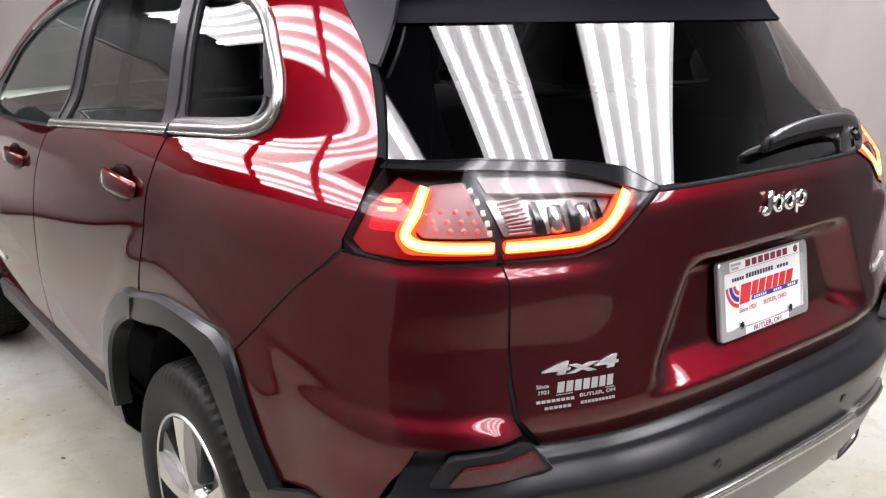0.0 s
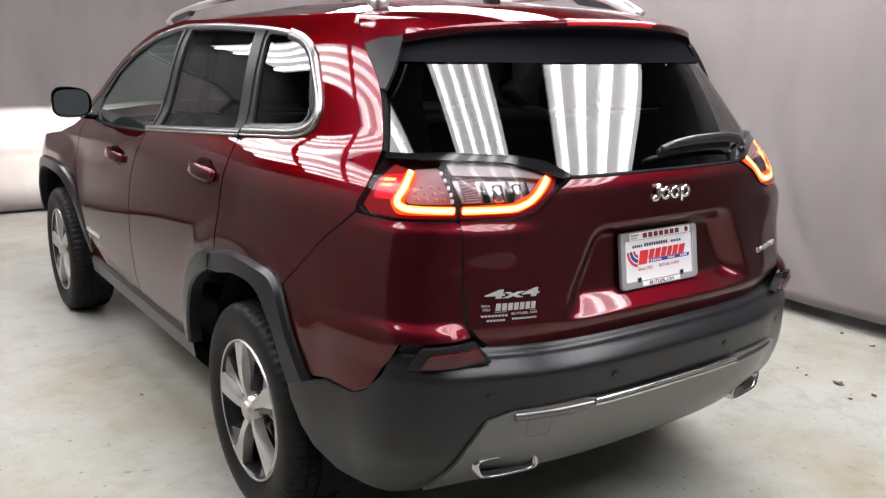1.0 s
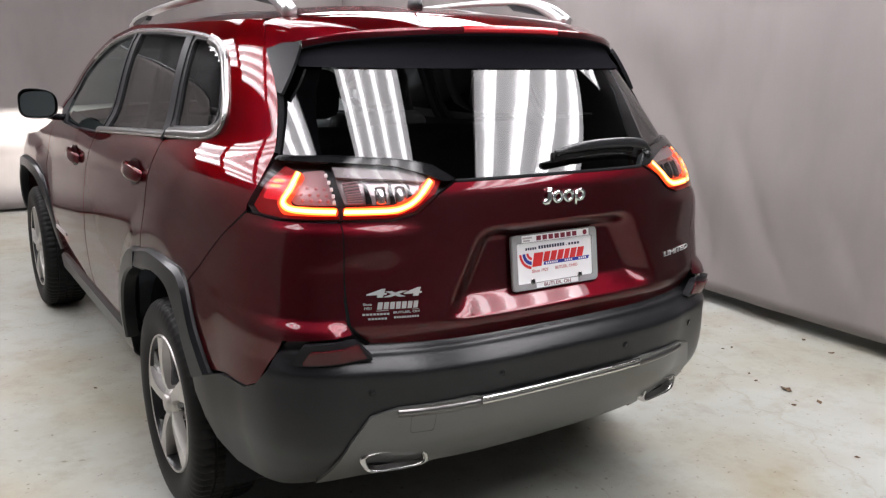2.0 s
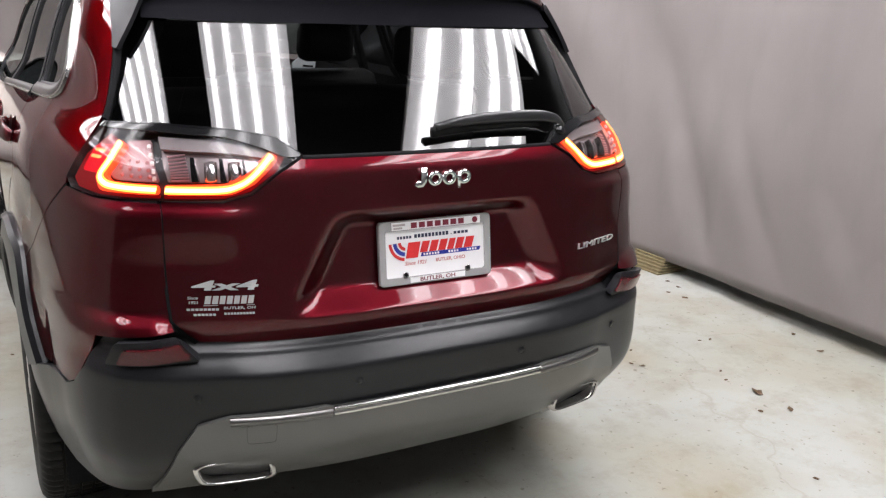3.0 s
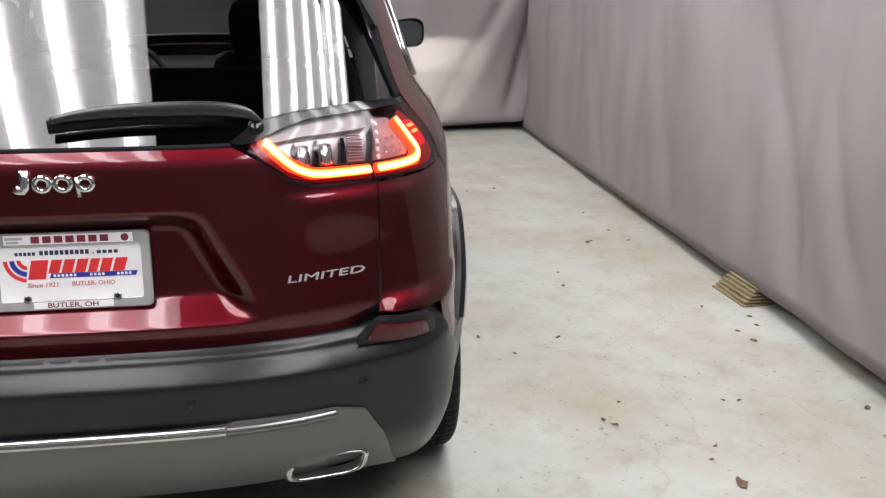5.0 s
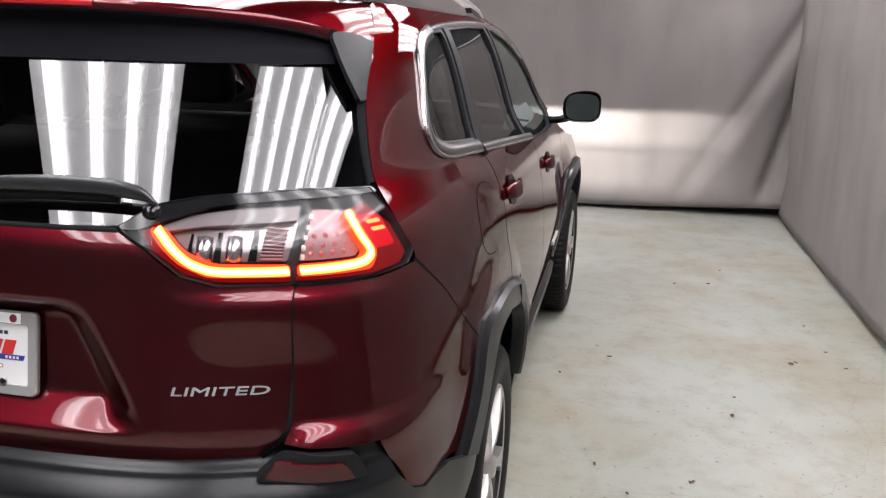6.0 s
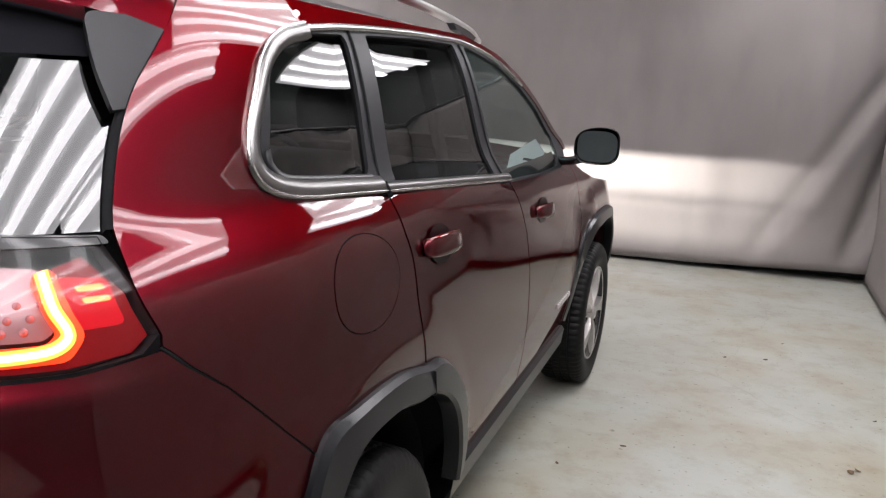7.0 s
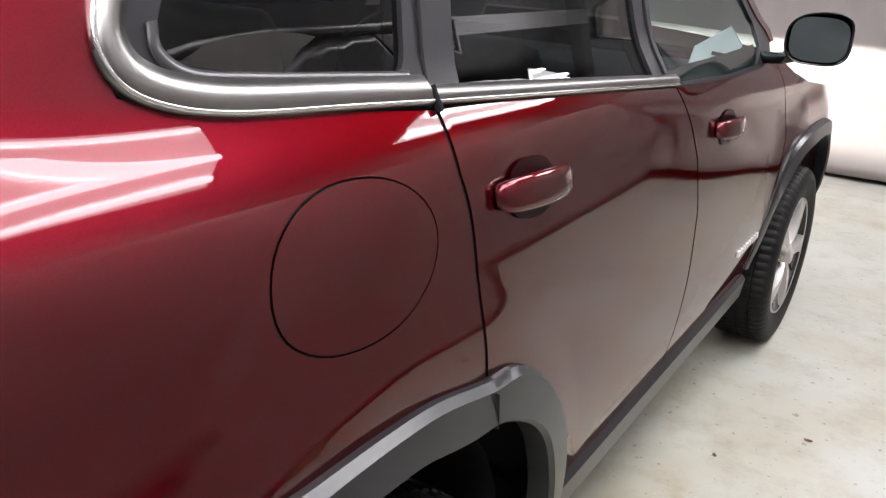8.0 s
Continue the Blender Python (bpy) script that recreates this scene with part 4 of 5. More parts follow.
    bowl = rounded(mixed(s, [("r", 0.634, 1.141), ("r", 0.634, 1.233), ("r", 0.56, 1.233), ("r", 0.48, 1.227), ("r", 0.425, 1.208), ("r", 0.476, 1.163), ("r", 0.516, 1.142)]), 0.006, 3)
    put("lamp_bowl", panel_mesh("lamp_bowl", bowl, (), -0.024, 0.010, 0.014), CELL, lamp, "pale silvered lamp bowl")
    shelf = mixed(s, [("r", 0.634, 1.212), ("r", 0.634, 1.236), ("r", 0.54, 1.235), ("r", 0.465, 1.226), ("r", 0.412, 1.206), ("r", 0.432, 1.200), ("r", 0.49, 1.208)])
    put("lamp_shelf", panel_mesh("lamp_shelf", shelf if s < 0 else shelf[::-1], (), -0.010, 0.010, 0.014), SHELF, lamp, "pale upper lamp shelf")

    def on_lamp(x, z, d):
        u, zz = rear(s * x, z)
        n = facing(u, zz)
        return Matrix.Translation(skin(u, zz) + n * d) @ Vector((0, -1, 0)).rotation_difference(n).to_matrix().to_4x4()

    for x, z0, z1, w in ((0.577, 1.143, 1.198, 0.011), (0.520, 1.143, 1.197, 0.010), (0.474, 1.163, 1.195, 0.006)):
        q = [rear(s * (x + dx), z) for dx, z in ((w * 0.75, z0), (-w * 0.55, z0), (-w * 0.35, z1), (w * 0.35, z1))]
        put("lamp_fin", panel_mesh("lamp_fin", q if s < 0 else q[::-1], (), -0.010, 0.014, 0.014), GLOSS_BLACK, lamp, "dark lamp fin")
    for k in range(9):
        bm = bmesh.new()
        box(bm, (0.040, 0.004, 0.0035), bevel=0.001)
        part("lamp_rib", bm, PINK, lamp, "", on_lamp(0.609, 1.146 + 0.0072 * k, -0.019))
    for x in (0.547, 0.497):
        v, f = lathe([(0.004, -0.030), (0.016, -0.026), (0.0175, 0.0), (0.016, 0.026), (0.004, 0.030)], 16, "z")
        put("lamp_bulb", mesh_of("lamp_bulb", [(a * 0.9, b * 0.45, c * 0.85) for a, b, c in v], f), BULB, lamp, "silvered bulb barrel", on_lamp(x, 1.172, -0.026))
    dot = mesh_of("lamp_dot", *lathe([(0.001, 0.004), (0.0038, 0.003), (0.0055, 0.0)], 8, "z"))
    for i in range(4):
        for k in range(3):
            put("lamp_dot", dot, DIMPLE, lamp, "", on_lamp(0.668 + 0.017 * i, 1.153 + 0.017 * k, -0.0205) @ pose(0, 0, 0, 90))
    for k in range(5):
        bm = bmesh.new()
        box(bm, (0.008, 0.006, 0.011), (0, 0, 0), bevel=0.002)
        part("lamp_tooth", bm, TOOTH, lamp, "white lamp tooth", on_lamp(0.6535, 1.147 + 0.0165 * k, -0.006))
    for k in range(2):
        q = rounded([flank(s, 0.214, 1.178 + 0.014 * k), flank(s, 0.246, 1.178 + 0.014 * k), flank(s, 0.246, 1.185 + 0.014 * k), flank(s, 0.214, 1.185 + 0.014 * k)], 0.003, 2)
        put("side_marker", panel_mesh("side_marker", q, (), -0.010, 0.004, 0.01), MARKER, lamp, "small orange marker light")
    lens = mixed(s, [LAMP[0], *[(k, a, z - 0.004) for k, a, z in LAMP[1:5]], *LAMP[5:]])
    ob = put("lamp_cover", panel_mesh("lamp_cover", lens, (), 0.001, 0.0, 0.02), LENS, lamp, "clear lamp cover")
    ob.visible_shadow = False

# tailgate, lower half
gate = [rear(x, z) for x, z in ((0.6418, 1.098), (0.6408, 1.0), (0.6388, 0.90), (0.6355, 0.83), (0.610, 0.795), (0.585, 0.772), (0.3, 0.762), (0.0, 0.759), (-0.3, 0.762), (-0.585, 0.772), (-0.610, 0.795), (-0.6355, 0.83), (-0.6388, 0.90), (-0.6408, 1.0), (-0.6418, 1.098))]
gate += [rear(-x, z) for x, z in ((0.524, 1.098), (0.460, 1.115), (0.400, 1.163), (0.345, 1.193))] + [rear(x, 1.193) for x in (-0.2, 0.0, 0.2)] + [rear(x, z) for x, z in ((0.345, 1.193), (0.400, 1.163), (0.460, 1.115), (0.524, 1.098))]
put("tailgate", panel_mesh("tailgate", gate[::-1], (), 0.0, 0.010, 0.012, "gate", rows=(0.821, 0.8245, 0.828)), PAINT, car)
# rear window
pane = [rear(x, z) for x, z in ((0.0, 1.198), (0.2, 1.199), (0.34, 1.203), (0.395, 1.240), (0.481, 1.254), (0.62, 1.260), (0.724, 1.256), (0.699, 1.33), (0.672, 1.40), (0.660, 1.44), (0.645, 1.50), (0.61, 1.54))]
pane += [rear(0.0, 1.54)] + [(-u, z) for u, z in pane[:0:-1]]
ob = put("rear_window", panel_mesh("rear_window", pane, (), -0.010, 0.0, 0.016, "glass"), TINT, car, "dark tinted rear window")
ob.visible_shadow = False
for s in (-1, 1):
    band = [rear(s * x, z) for x, z in ((0.722, 1.258), (0.698, 1.33), (0.671, 1.40), (0.659, 1.44), (0.644, 1.50), (0.610, 1.538), (0.545, 1.538), (0.570, 1.49), (0.60, 1.43), (0.625, 1.36), (0.640, 1.29), (0.645, 1.262))]
    put("window_band", panel_mesh("window_band", band if s > 0 else band[::-1], (), -0.016, 0.004, 0.016, "glass"), MATT, car, "black band round the rear window")
put("window_seal", strip("window_seal", [rear(x, 1.1955) for x in (-0.345, -0.2, 0.0, 0.2, 0.345)], 0.008, 0.002, 0.008), DARK, car)

# bumper
edge = [rear(x, z) for x, z in ((0.0, 0.762), (0.3, 0.765), (0.586, 0.773), (0.611, 0.796), (0.626, 0.815), (0.638, 0.808))]
edge += mixed(1, [("f", 0.138, 0.789), ("f", 0.155, 0.737), ("f", 0.207, 0.645), ("f", 0.252, 0.623), ("f", 0.354, 0.627), ("f", 0.425, 0.604), ("f", 0.470, 0.588), ("f", 0.500, 0.574), ("f", 0.497, 0.53), ("f", 0.474, 0.45), ("f", 0.44, 0.395), ("f", 0.38, 0.345)], "bumper")
edge += [rear(x, z) for x, z in ((0.72, 0.315), (0.60, 0.33), (0.3, 0.36), (0.0, 0.37))]
edge = edge + [(-u, z) for u, z in edge[-2:0:-1]]
bumper = put("rear_bumper", panel_mesh("rear_bumper", edge[::-1], (), 0.0, 0.012, 0.018, "bumper", rows=(0.695, 0.699, 0.703, 0.707, 0.735, 0.738, 0.742, 0.749, 0.752, 0.755)), PLASTIC, car, "matt black rear bumper")
bumper.data.set_sharp_from_angle(angle=radians(60))
skid = [rear(x, z) for x, z in ((0.0, 0.594), (0.30, 0.600), (0.32, 0.606), (0.535, 0.600), (0.60, 0.578), (0.632, 0.50), (0.645, 0.40), (0.655, 0.335), (0.44, 0.350), (0.41, 0.385), (0.2, 0.375), (0.0, 0.372))]
skid = skid + [(-u, z) for u, z in skid[-2:0:-1]]
skid_plate = put("skid_plate", panel_mesh("skid_plate", skid[::-1], (), 0.010, 0.014, 0.02, "bumper"), SILVER, car, "satin silver lower bumper plate")
put("bumper_trim", strip("bumper_trim", [rear(x, 0.586) for x in np.linspace(-0.30, 0.30, 20)], 0.018, 0.020, -0.008, "bumper"), CHROME, car, "bright bumper trim line")
for s in (-1, 1):
    put("bumper_trim", strip("bumper_trim", [rear(s * x, 0.5855) for x in np.linspace(0.302, 0.535, 14)], 0.022, 0.019, -0.008, "bumper"), TRIM, car, "satin silver bumper trim end")
put("bumper_trim", strip("bumper_trim", [rear(x, 0.600) for x in np.linspace(-0.30, 0.30, 20)], 0.007, 0.022, -0.008, "bumper"), CHROME, car, "bright bumper trim line")
for x0, x1, z0, z1 in ((-0.50, -0.432, 0.520, 0.574),):
    line = rounded([rear(x0, z1), rear(x0 + 0.004, z0), rear(x1, z0), rear(x1, z1)], 0.008, 2)
    put("tow_cover_line", strip("tow_cover_line", line, 0.003, 0.0108, -0.006, "bumper"), DARK, skid_plate)
for x, z in ((-0.60, 0.648), (-0.235, 0.658), (0.235, 0.658), (0.60, 0.648)):
    u, zz = rear(x, z)
    n = facing(u, zz, "bumper")
    m = Matrix.Translation(skin(u, zz, "bumper") + n * 0.0008) @ Vector((0, 0, 1)).rotation_difference(n).to_matrix().to_4x4()
    put("parking_sensor", mesh_of("parking_sensor", *lathe([(0.0005, 0.0012), (0.009, 0.001), (0.0095, -0.0005), (0.0105, -0.0005), (0.011, 0.001), (0.0118, 0.0)], 20, "z")), PLASTIC, bumper, "round parking sensor", m)

# exhaust tips
for s in (-1, 1):
    ring = [(a + 0.35 * b * s, b) for a, b in oval(0.096, 0.031, 24, 4.0)]
    verts, faces = [], []
    for k, (y, grow) in enumerate(((0.16, 0.80), (-0.005, 0.83), (-0.016, 0.90), (-0.012, 1.0), (0.16, 1.0))):
        verts += [(a * grow, y, b * grow) for a, b in ring]
    for k in range(4):
        for i in range(24):
            j = (i + 1) % 24
            faces.append((k * 24 + i, k * 24 + j, (k + 1) * 24 + j, (k + 1) * 24 + i))
    tip = put("exhaust_tip", mesh_of("exhaust_tip", verts, faces), CHROME, car, "polished exhaust tip", pose(s * 0.515, 0.005, 0.420, 0, 0, s * 10))
    verts = [(a * k, y, b * k) for y, k in ((-0.0145, 0.885), (-0.004, 0.84), (0.10, 0.78)) for a, b in ring]
    faces = [(k * 24 + i, k * 24 + (i + 1) % 24, (k + 1) * 24 + (i + 1) % 24, (k + 1) * 24 + i) for k in range(2) for i in range(24)]
    put("exhaust_bore", mesh_of("exhaust_bore", verts, faces + [tuple(48 + i for i in range(24))]), DARK, tip, "dark exhaust bore")

# roof, spoiler and their small fittings
def roof_z(x, y):
    mid = float(np.interp(y, (0.2, 0.46, 0.8, 1.4, 1.9, 2.15), (1.606, 1.651, 1.682, 1.695, 1.681, 1.650)))
    half = max(skin(*flank(1, max(y, 0.46), 1.62)).x, 0.2)
    f = min(abs(x) / half, 1.0)
    return mid - (mid - 1.619) * f ** 2.8 if y >= 0.46 else mid - 0.034 * min(abs(x) / 0.6, 1.0) ** 2.8


def sheet(nx, ny, place):
    verts = [place(i / nx, j / ny) for j in range(ny + 1) for i in range(nx + 1)]
    faces = [(j * (nx + 1) + i, j * (nx + 1) + i + 1, (j + 1) * (nx + 1) + i + 1, (j + 1) * (nx + 1) + i) for j in range(ny) for i in range(nx)]
    return verts, faces


def roof_edge(x):
    return 0.535 + 0.075 * (abs(x) / 0.63) ** 2


def roof_place(a, b):
    t = 2 * a - 1
    y = 0.61 + (2.15 - 0.61) * b
    half = skin(*flank(1, y, 1.62)).x
    x = half * math.copysign(abs(t) ** 0.8, t)
    y += (roof_edge(x) - 0.61) * (1 - step(0.0, 0.3, b)) + 0.05 * b ** 8 * (1 - t * t)
    return (x, y, roof_z(x, max(y, 0.5)) if abs(t) < 1 else 1.619)


put("roof", mesh_of("roof", *sheet(40, 40, roof_place)), PAINT, car)

# the spoiler: a red top lofted from its trailing lip to the roof's edge, a black underside and two black side fins
half_lip = [skin(*flank(-1, 0.505, 1.528)), skin(*rear(-0.625, 1.545)), Vector((-0.580, 0.400, 1.560)), Vector((-0.53, 0.355, 1.573)), Vector((-0.44, 0.295, 1.587)), Vector((-0.30, 0.238, 1.598)), Vector((-0.15, 0.210, 1.603))]
half_gap = [skin(*flank(-1, 0.507, 1.530)), skin(*flank(-1, 0.545, 1.565)), skin(*flank(-1, 0.572, 1.590)), skin(*flank(-1, 0.602, 1.613)), Vector((-0.55, roof_edge(0.55), roof_z(0.55, roof_edge(0.55)))), Vector((-0.38, roof_edge(0.38), roof_z(0.38, roof_edge(0.38)))), Vector((-0.19, roof_edge(0.19), roof_z(0.19, roof_edge(0.19))))]


def whole(half, mid):
    return half + [mid] + [Vector((-p.x, p.y, p.z)) for p in half[::-1]]


LIP_LINE = spline(whole(half_lip, Vector((0, 0.203, 1.605))), 97)
GAP_LINE = spline(whole(half_gap, Vector((0, roof_edge(0), roof_z(0, roof_edge(0))))), 97)


def spoiler_place(a, b):
    k = min(int(a * 96), 95)
    f = a * 96 - k
    p, q = LIP_LINE[k].lerp(LIP_LINE[k + 1], f), GAP_LINE[k].lerp(GAP_LINE[k + 1], f)
    m = p.lerp(q, b * 0.985)
    m.z += 0.010 * math.sin(math.pi * min(b * 1.0, 1.0)) * step(0.0, 0.2, min(a, 1 - a))
    return m


spoiler = put("spoiler", mesh_of("spoiler", *sheet(96, 14, spoiler_place)), PAINT, car, "red roof spoiler with a black underside")
verts, faces = [], []
for i in range(73):
    p = LIP_LINE[12 + i]
    x = p.x
    g = skin(*rear(x * 1.03, 1.484), "glass") + Vector((0, -0.004, 0))
    verts += [p + Vector((0, -0.004, -0.0195)), p + Vector((0, -0.005, -0.0225)), p + Vector((0, -0.001, -0.028)), p.lerp(g, 0.30) + Vector((0, 0.030, -0.004)), p.lerp(g, 0.7) + Vector((0, 0.028, 0.0)), g + Vector((0, 0.012, 0))]
for i in range(72):
    for k in range(5):
        faces.append((i * 6 + k, i * 6 + k + 1, i * 6 + k + 7, i * 6 + k + 6))
put("spoiler_underside", mesh_of("spoiler_underside", verts, faces), MATT, spoiler, "black spoiler underside")
verts, faces = [], []
for i in range(73):
    p, k = LIP_LINE[12 + i], math.sin(math.pi * i / 72) ** 0.4
    verts += [p + Vector((0, 0.0, 0.0)), p + Vector((0, -0.005 * k, -0.003)), p + Vector((0, -0.007 * k, -0.009)), p + Vector((0, -0.006 * k, -0.0205))]
for i in range(72):
    for k in range(3):
        faces.append((i * 4 + k, i * 4 + k + 1, i * 4 + k + 5, i * 4 + k + 4))
put("spoiler_lip", mesh_of("spoiler_lip", verts, faces), PAINT, spoiler, "red upright lip of the spoiler")
for s in (-1, 1):
    fin = [p for p in tail_edge(s, 0.004) if 1.405 < p[1] < 1.532]
    fin += [tuple(p)[:2] for p in spline([(u, z, 0) for u, z in mixed(s, [("r", 0.628, 1.547), ("r", 0.600, 1.546), ("r", 0.616, 1.510), ("r", 0.642, 1.462), ("r", 0.672, 1.409)])], 24)]
    put("spoiler_fin", panel_mesh("spoiler_fin", fin, (), 0.004, 0.012, 0.02), FIN, spoiler, "satin black side fin")
verts, faces = [], []
for i in range(17):
    p = LIP_LINE[40 + i]
    verts += [p + Vector((0, 0.012, 0.004)), p + Vector((0, -0.004, 0.002)), p + Vector((0, -0.0105, -0.004)), p + Vector((0, -0.0105, -0.015)), p + Vector((0, -0.005, -0.017))]
for i in range(16):
    for k in range(4):
        faces.append((i * 5 + k, i * 5 + k + 1, i * 5 + k + 6, i * 5 + k + 5))
put("high_brake_lamp", mesh_of("high_brake_lamp", verts, faces), RED_LENS, spoiler, "unlit red high brake lamp")
v, f = lathe([(0.001, 0.0), (0.030, 0.0), (0.027, 0.018), (0.018, 0.045), (0.010, 0.058), (0.0045, 0.064), (0.004, 0.12), (0.0022, 0.30), (0.001, 0.305)], 14, "z")
ant = mesh_of("antenna", [(a * 0.7, b * 1.5 - max(0, c - 0.05) * 0.35 + 0.02 * 0, c) for a, b, c in v], f)
put("antenna", ant, SATIN_BLACK, car, "black roof antenna", pose(0.0, 0.78, 1.677))

# bonnet, windscreen, nose, floor pan
def bonnet(a, b):
    y = 3.13 + 1.20 * b
    z0 = float(np.interp(y, (3.12, 3.25, 3.5, 4.0, 4.34), (1.17, 1.10, 1.045, 0.985, 0.90)))
    half = skin(*flank(1, y, z0)).x
    t = 2 * a - 1
    return (half * t, y, z0 + 0.055 * (1 - abs(t) ** 2.2) * (1 - b ** 4))


put("bonnet", mesh_of("bonnet", *sheet(20, 16, bonnet)), PAINT, car)


def screen(a, b):
    y = float(np.interp(b, (0, 0.5, 1), (3.19, 2.72, 2.13)))
    z = float(np.interp(b, (0, 0.5, 1), (1.205, 1.46, 1.625)))
    half = skin(*flank(1, y, z)).x - 0.01
    t = 2 * a - 1
    return (half * t, y + 0.10 * (1 - t * t) * (1 - 0.5 * b), z + 0.012 * (1 - t * t))


ob = put("windscreen", mesh_of("windscreen", *sheet(16, 16, screen)), CLEAR, car, "clear windscreen")
ob.visible_shadow = False


def nose(a, b):
    z = 0.30 + 0.61 * b
    t = 2 * a - 1
    y0 = 4.32
    half = skin(*flank(1, y0, min(z, 0.9))).x
    return (half * t, y0 + 0.16 * (1 - abs(t) ** 2.5), z)


put("front_fascia", mesh_of("front_fascia", *sheet(16, 8, nose)), PLASTIC, car, "black front fascia")
bm = bmesh.new()
box(bm, (1.30, 3.5, 0.10), (0, 2.42, 0.29), bevel=0.02)
box(bm, (1.58, 1.66, 0.05), (0, 2.2, 0.335), bevel=0.01)
box(bm, (1.20, 0.5, 0.06), (0, 0.42, 0.42), bevel=0.01)
box(bm, (1.56, 1.45, 0.05), (0, 2.25, 0.365), bevel=0.01)
part("floor_pan", bm, DARK, car)

# ---- fittings on the tailgate ----
PLATE_AT = stand_up(0.006, -0.028, 0.942, -8.0)
plate = tagged(new("licence_plate"), "white dealer plate in a silver frame")
plate.parent = car
plate.matrix_basis = PLATE_AT


def slab(poly, depth):
    """A flat plate from an outline in x, y, standing depth high with a small chamfer."""
    n = len(poly)
    c = [sum(p[0] for p in poly) / n, sum(p[1] for p in poly) / n]
    verts = [(x, y, 0) for x, y in poly] + [(x, y, depth * 0.7) for x, y in poly]
    def pull(x, y):
        d = math.hypot(x - c[0], y - c[1]) or 1
        k = min(depth * 0.3, 0.2 * d) / d
        return (x - (x - c[0]) * k, y - (y - c[1]) * k, depth)
    verts += [pull(x, y) for x, y in poly]
    faces = [(k * n + i, k * n + (i + 1) % n, (k + 1) * n + (i + 1) % n, (k + 1) * n + i) for k in (0, 1) for i in range(n)]
    faces.append(tuple(2 * n + i for i in range(n)))
    return verts, faces


def block(name, poly, depth, mat, parent, z=0.0, label="", m=None):
    v, f = slab(poly, depth)
    return put(name, mesh_of(name, [(a, b, c + z) for a, b, c in v], f, False), mat, parent, label, m)


def rect(x0, y0, x1, y1, lean=0.0):
    return [(x0, y0), (x1, y0), (x1 + lean, y1), (x0 + lean, y1)]


block("backing", rounded(rect(-0.154, -0.078, 0.154, 0.078), 0.008), 0.004, WHITE, plate, 0.0, "white plate")
fo, fi = rounded(rect(-0.161, -0.0815, 0.161, 0.0815), 0.014, 5), rounded(rect(-0.142, -0.062, 0.142, 0.056), 0.006, 5)
n = len(fo)
verts = [(x, y, 0.0) for x, y in fo] + [(x, y, 0.008) for x, y in fo] + [(x * 0.985, y * 0.975, 0.011) for x, y in fo] + [(x, y, 0.010) for x, y in fi] + [(x, y, 0.004) for x, y in fi]
faces = [(k * n + i, k * n + (i + 1) % n, (k + 1) * n + (i + 1) % n, (k + 1) * n + i) for k in range(4) for i in range(n)]
put("plate_frame", mesh_of("plate_frame", verts, faces, False), SILVER_FRAME, plate, "silver plate frame")
block("frame_band", rect(-0.125, 0.0575, 0.128, 0.0775), 0.0012, WHITE, plate, 0.0106, "white band")
block("frame_band", rect(-0.078, -0.0775, 0.080, -0.0640), 0.0012, WHITE, plate, 0.0106, "white band")
# maker's and dealer's marks as plain bars
for i in range(7):
    x = -0.072 + i * 0.0225
    block("mark_bar", rect(x, 0.0605, x + 0.0165, 0.0745), 0.001, INK_MAROON, plate, 0.0116)
block("mark_dot", [(0.112 + 0.008 * math.cos(a), 0.0675 + 0.008 * math.sin(a)) for a in np.linspace(0, 5.76, 12)], 0.001, INK_MAROON, plate, 0.0116)
block("mark_bar", rect(-0.122, 0.068, -0.088, 0.0735), 0.0008, DECAL, plate, 0.0116)
block("mark_bar", rect(-0.120, 0.0605, -0.096, 0.0655), 0.0008, DECAL, plate, 0.0116)
for i, (a, b) in enumerate(((-0.108, -0.066), (-0.060, 0.040), (0.044, 0.048), (0.053, 0.098))):
    k = 5 if i == 0 else 10 if i == 1 else 1 if i == 2 else 4
    for j in range(k):
        w = (b - a) / k
        block("mark_bar", rect(a + j * w, 0.034, a + (j + 0.72) * w, 0.0435 if i == 1 else 0.041 if i != 2 else 0.0365), 0.0006, INK_DARK, plate, 0.0042)
for j, (x0, w, h) in enumerate(((-0.082, 0.036, 0.040), (-0.042, 0.023, 0.028), (-0.016, 0.023, 0.028), (0.010, 0.023, 0.028), (0.036, 0.020, 0.028), (0.059, 0.023, 0.028), (0.085, 0.026, 0.028))):
    block("mark_bar", rect(x0 - 0.004, 0.024 - h, x0 + w - 0.006, 0.024, 0.009), 0.0008, INK_RED, plate, 0.0044)
for k, (r0, r1, mat) in enumerate(((0.040, 0.048, INK_RED), (0.026, 0.036, INK_BLUE), (0.014, 0.022, INK_RED))):
    arc = [(-0.084 - r1 * math.cos(a), 0.026 - r1 * math.sin(a)) for a in np.linspace(0.05, 1.45, 9)] + [(-0.084 - r0 * math.cos(a), 0.026 - r0 * math.sin(a)) for a in np.linspace(1.45, 0.05, 9)]
    verts = [(x, y, 0.0048) for x, y in arc]
    put("mark_arc", mesh_of("mark_arc", verts, [(i, i + 1, 16 - i, 17 - i) for i in range(8)], False), mat, plate)
block("mark_stripe", rect(-0.044, -0.0145, 0.128, -0.0045, 0.004), 0.0007, INK_BLUE, plate, 0.0043)
for a, b in ((-0.036, 0.018), (0.036, 0.072), (0.090, 0.122)):
    k = int((b - a) / 0.008)
    for j in range(k):
        block("mark_bar", rect(a + j * 0.008, -0.0122, a + j * 0.008 + 0.005, -0.0068), 0.0004, WHITE, plate, 0.0051)
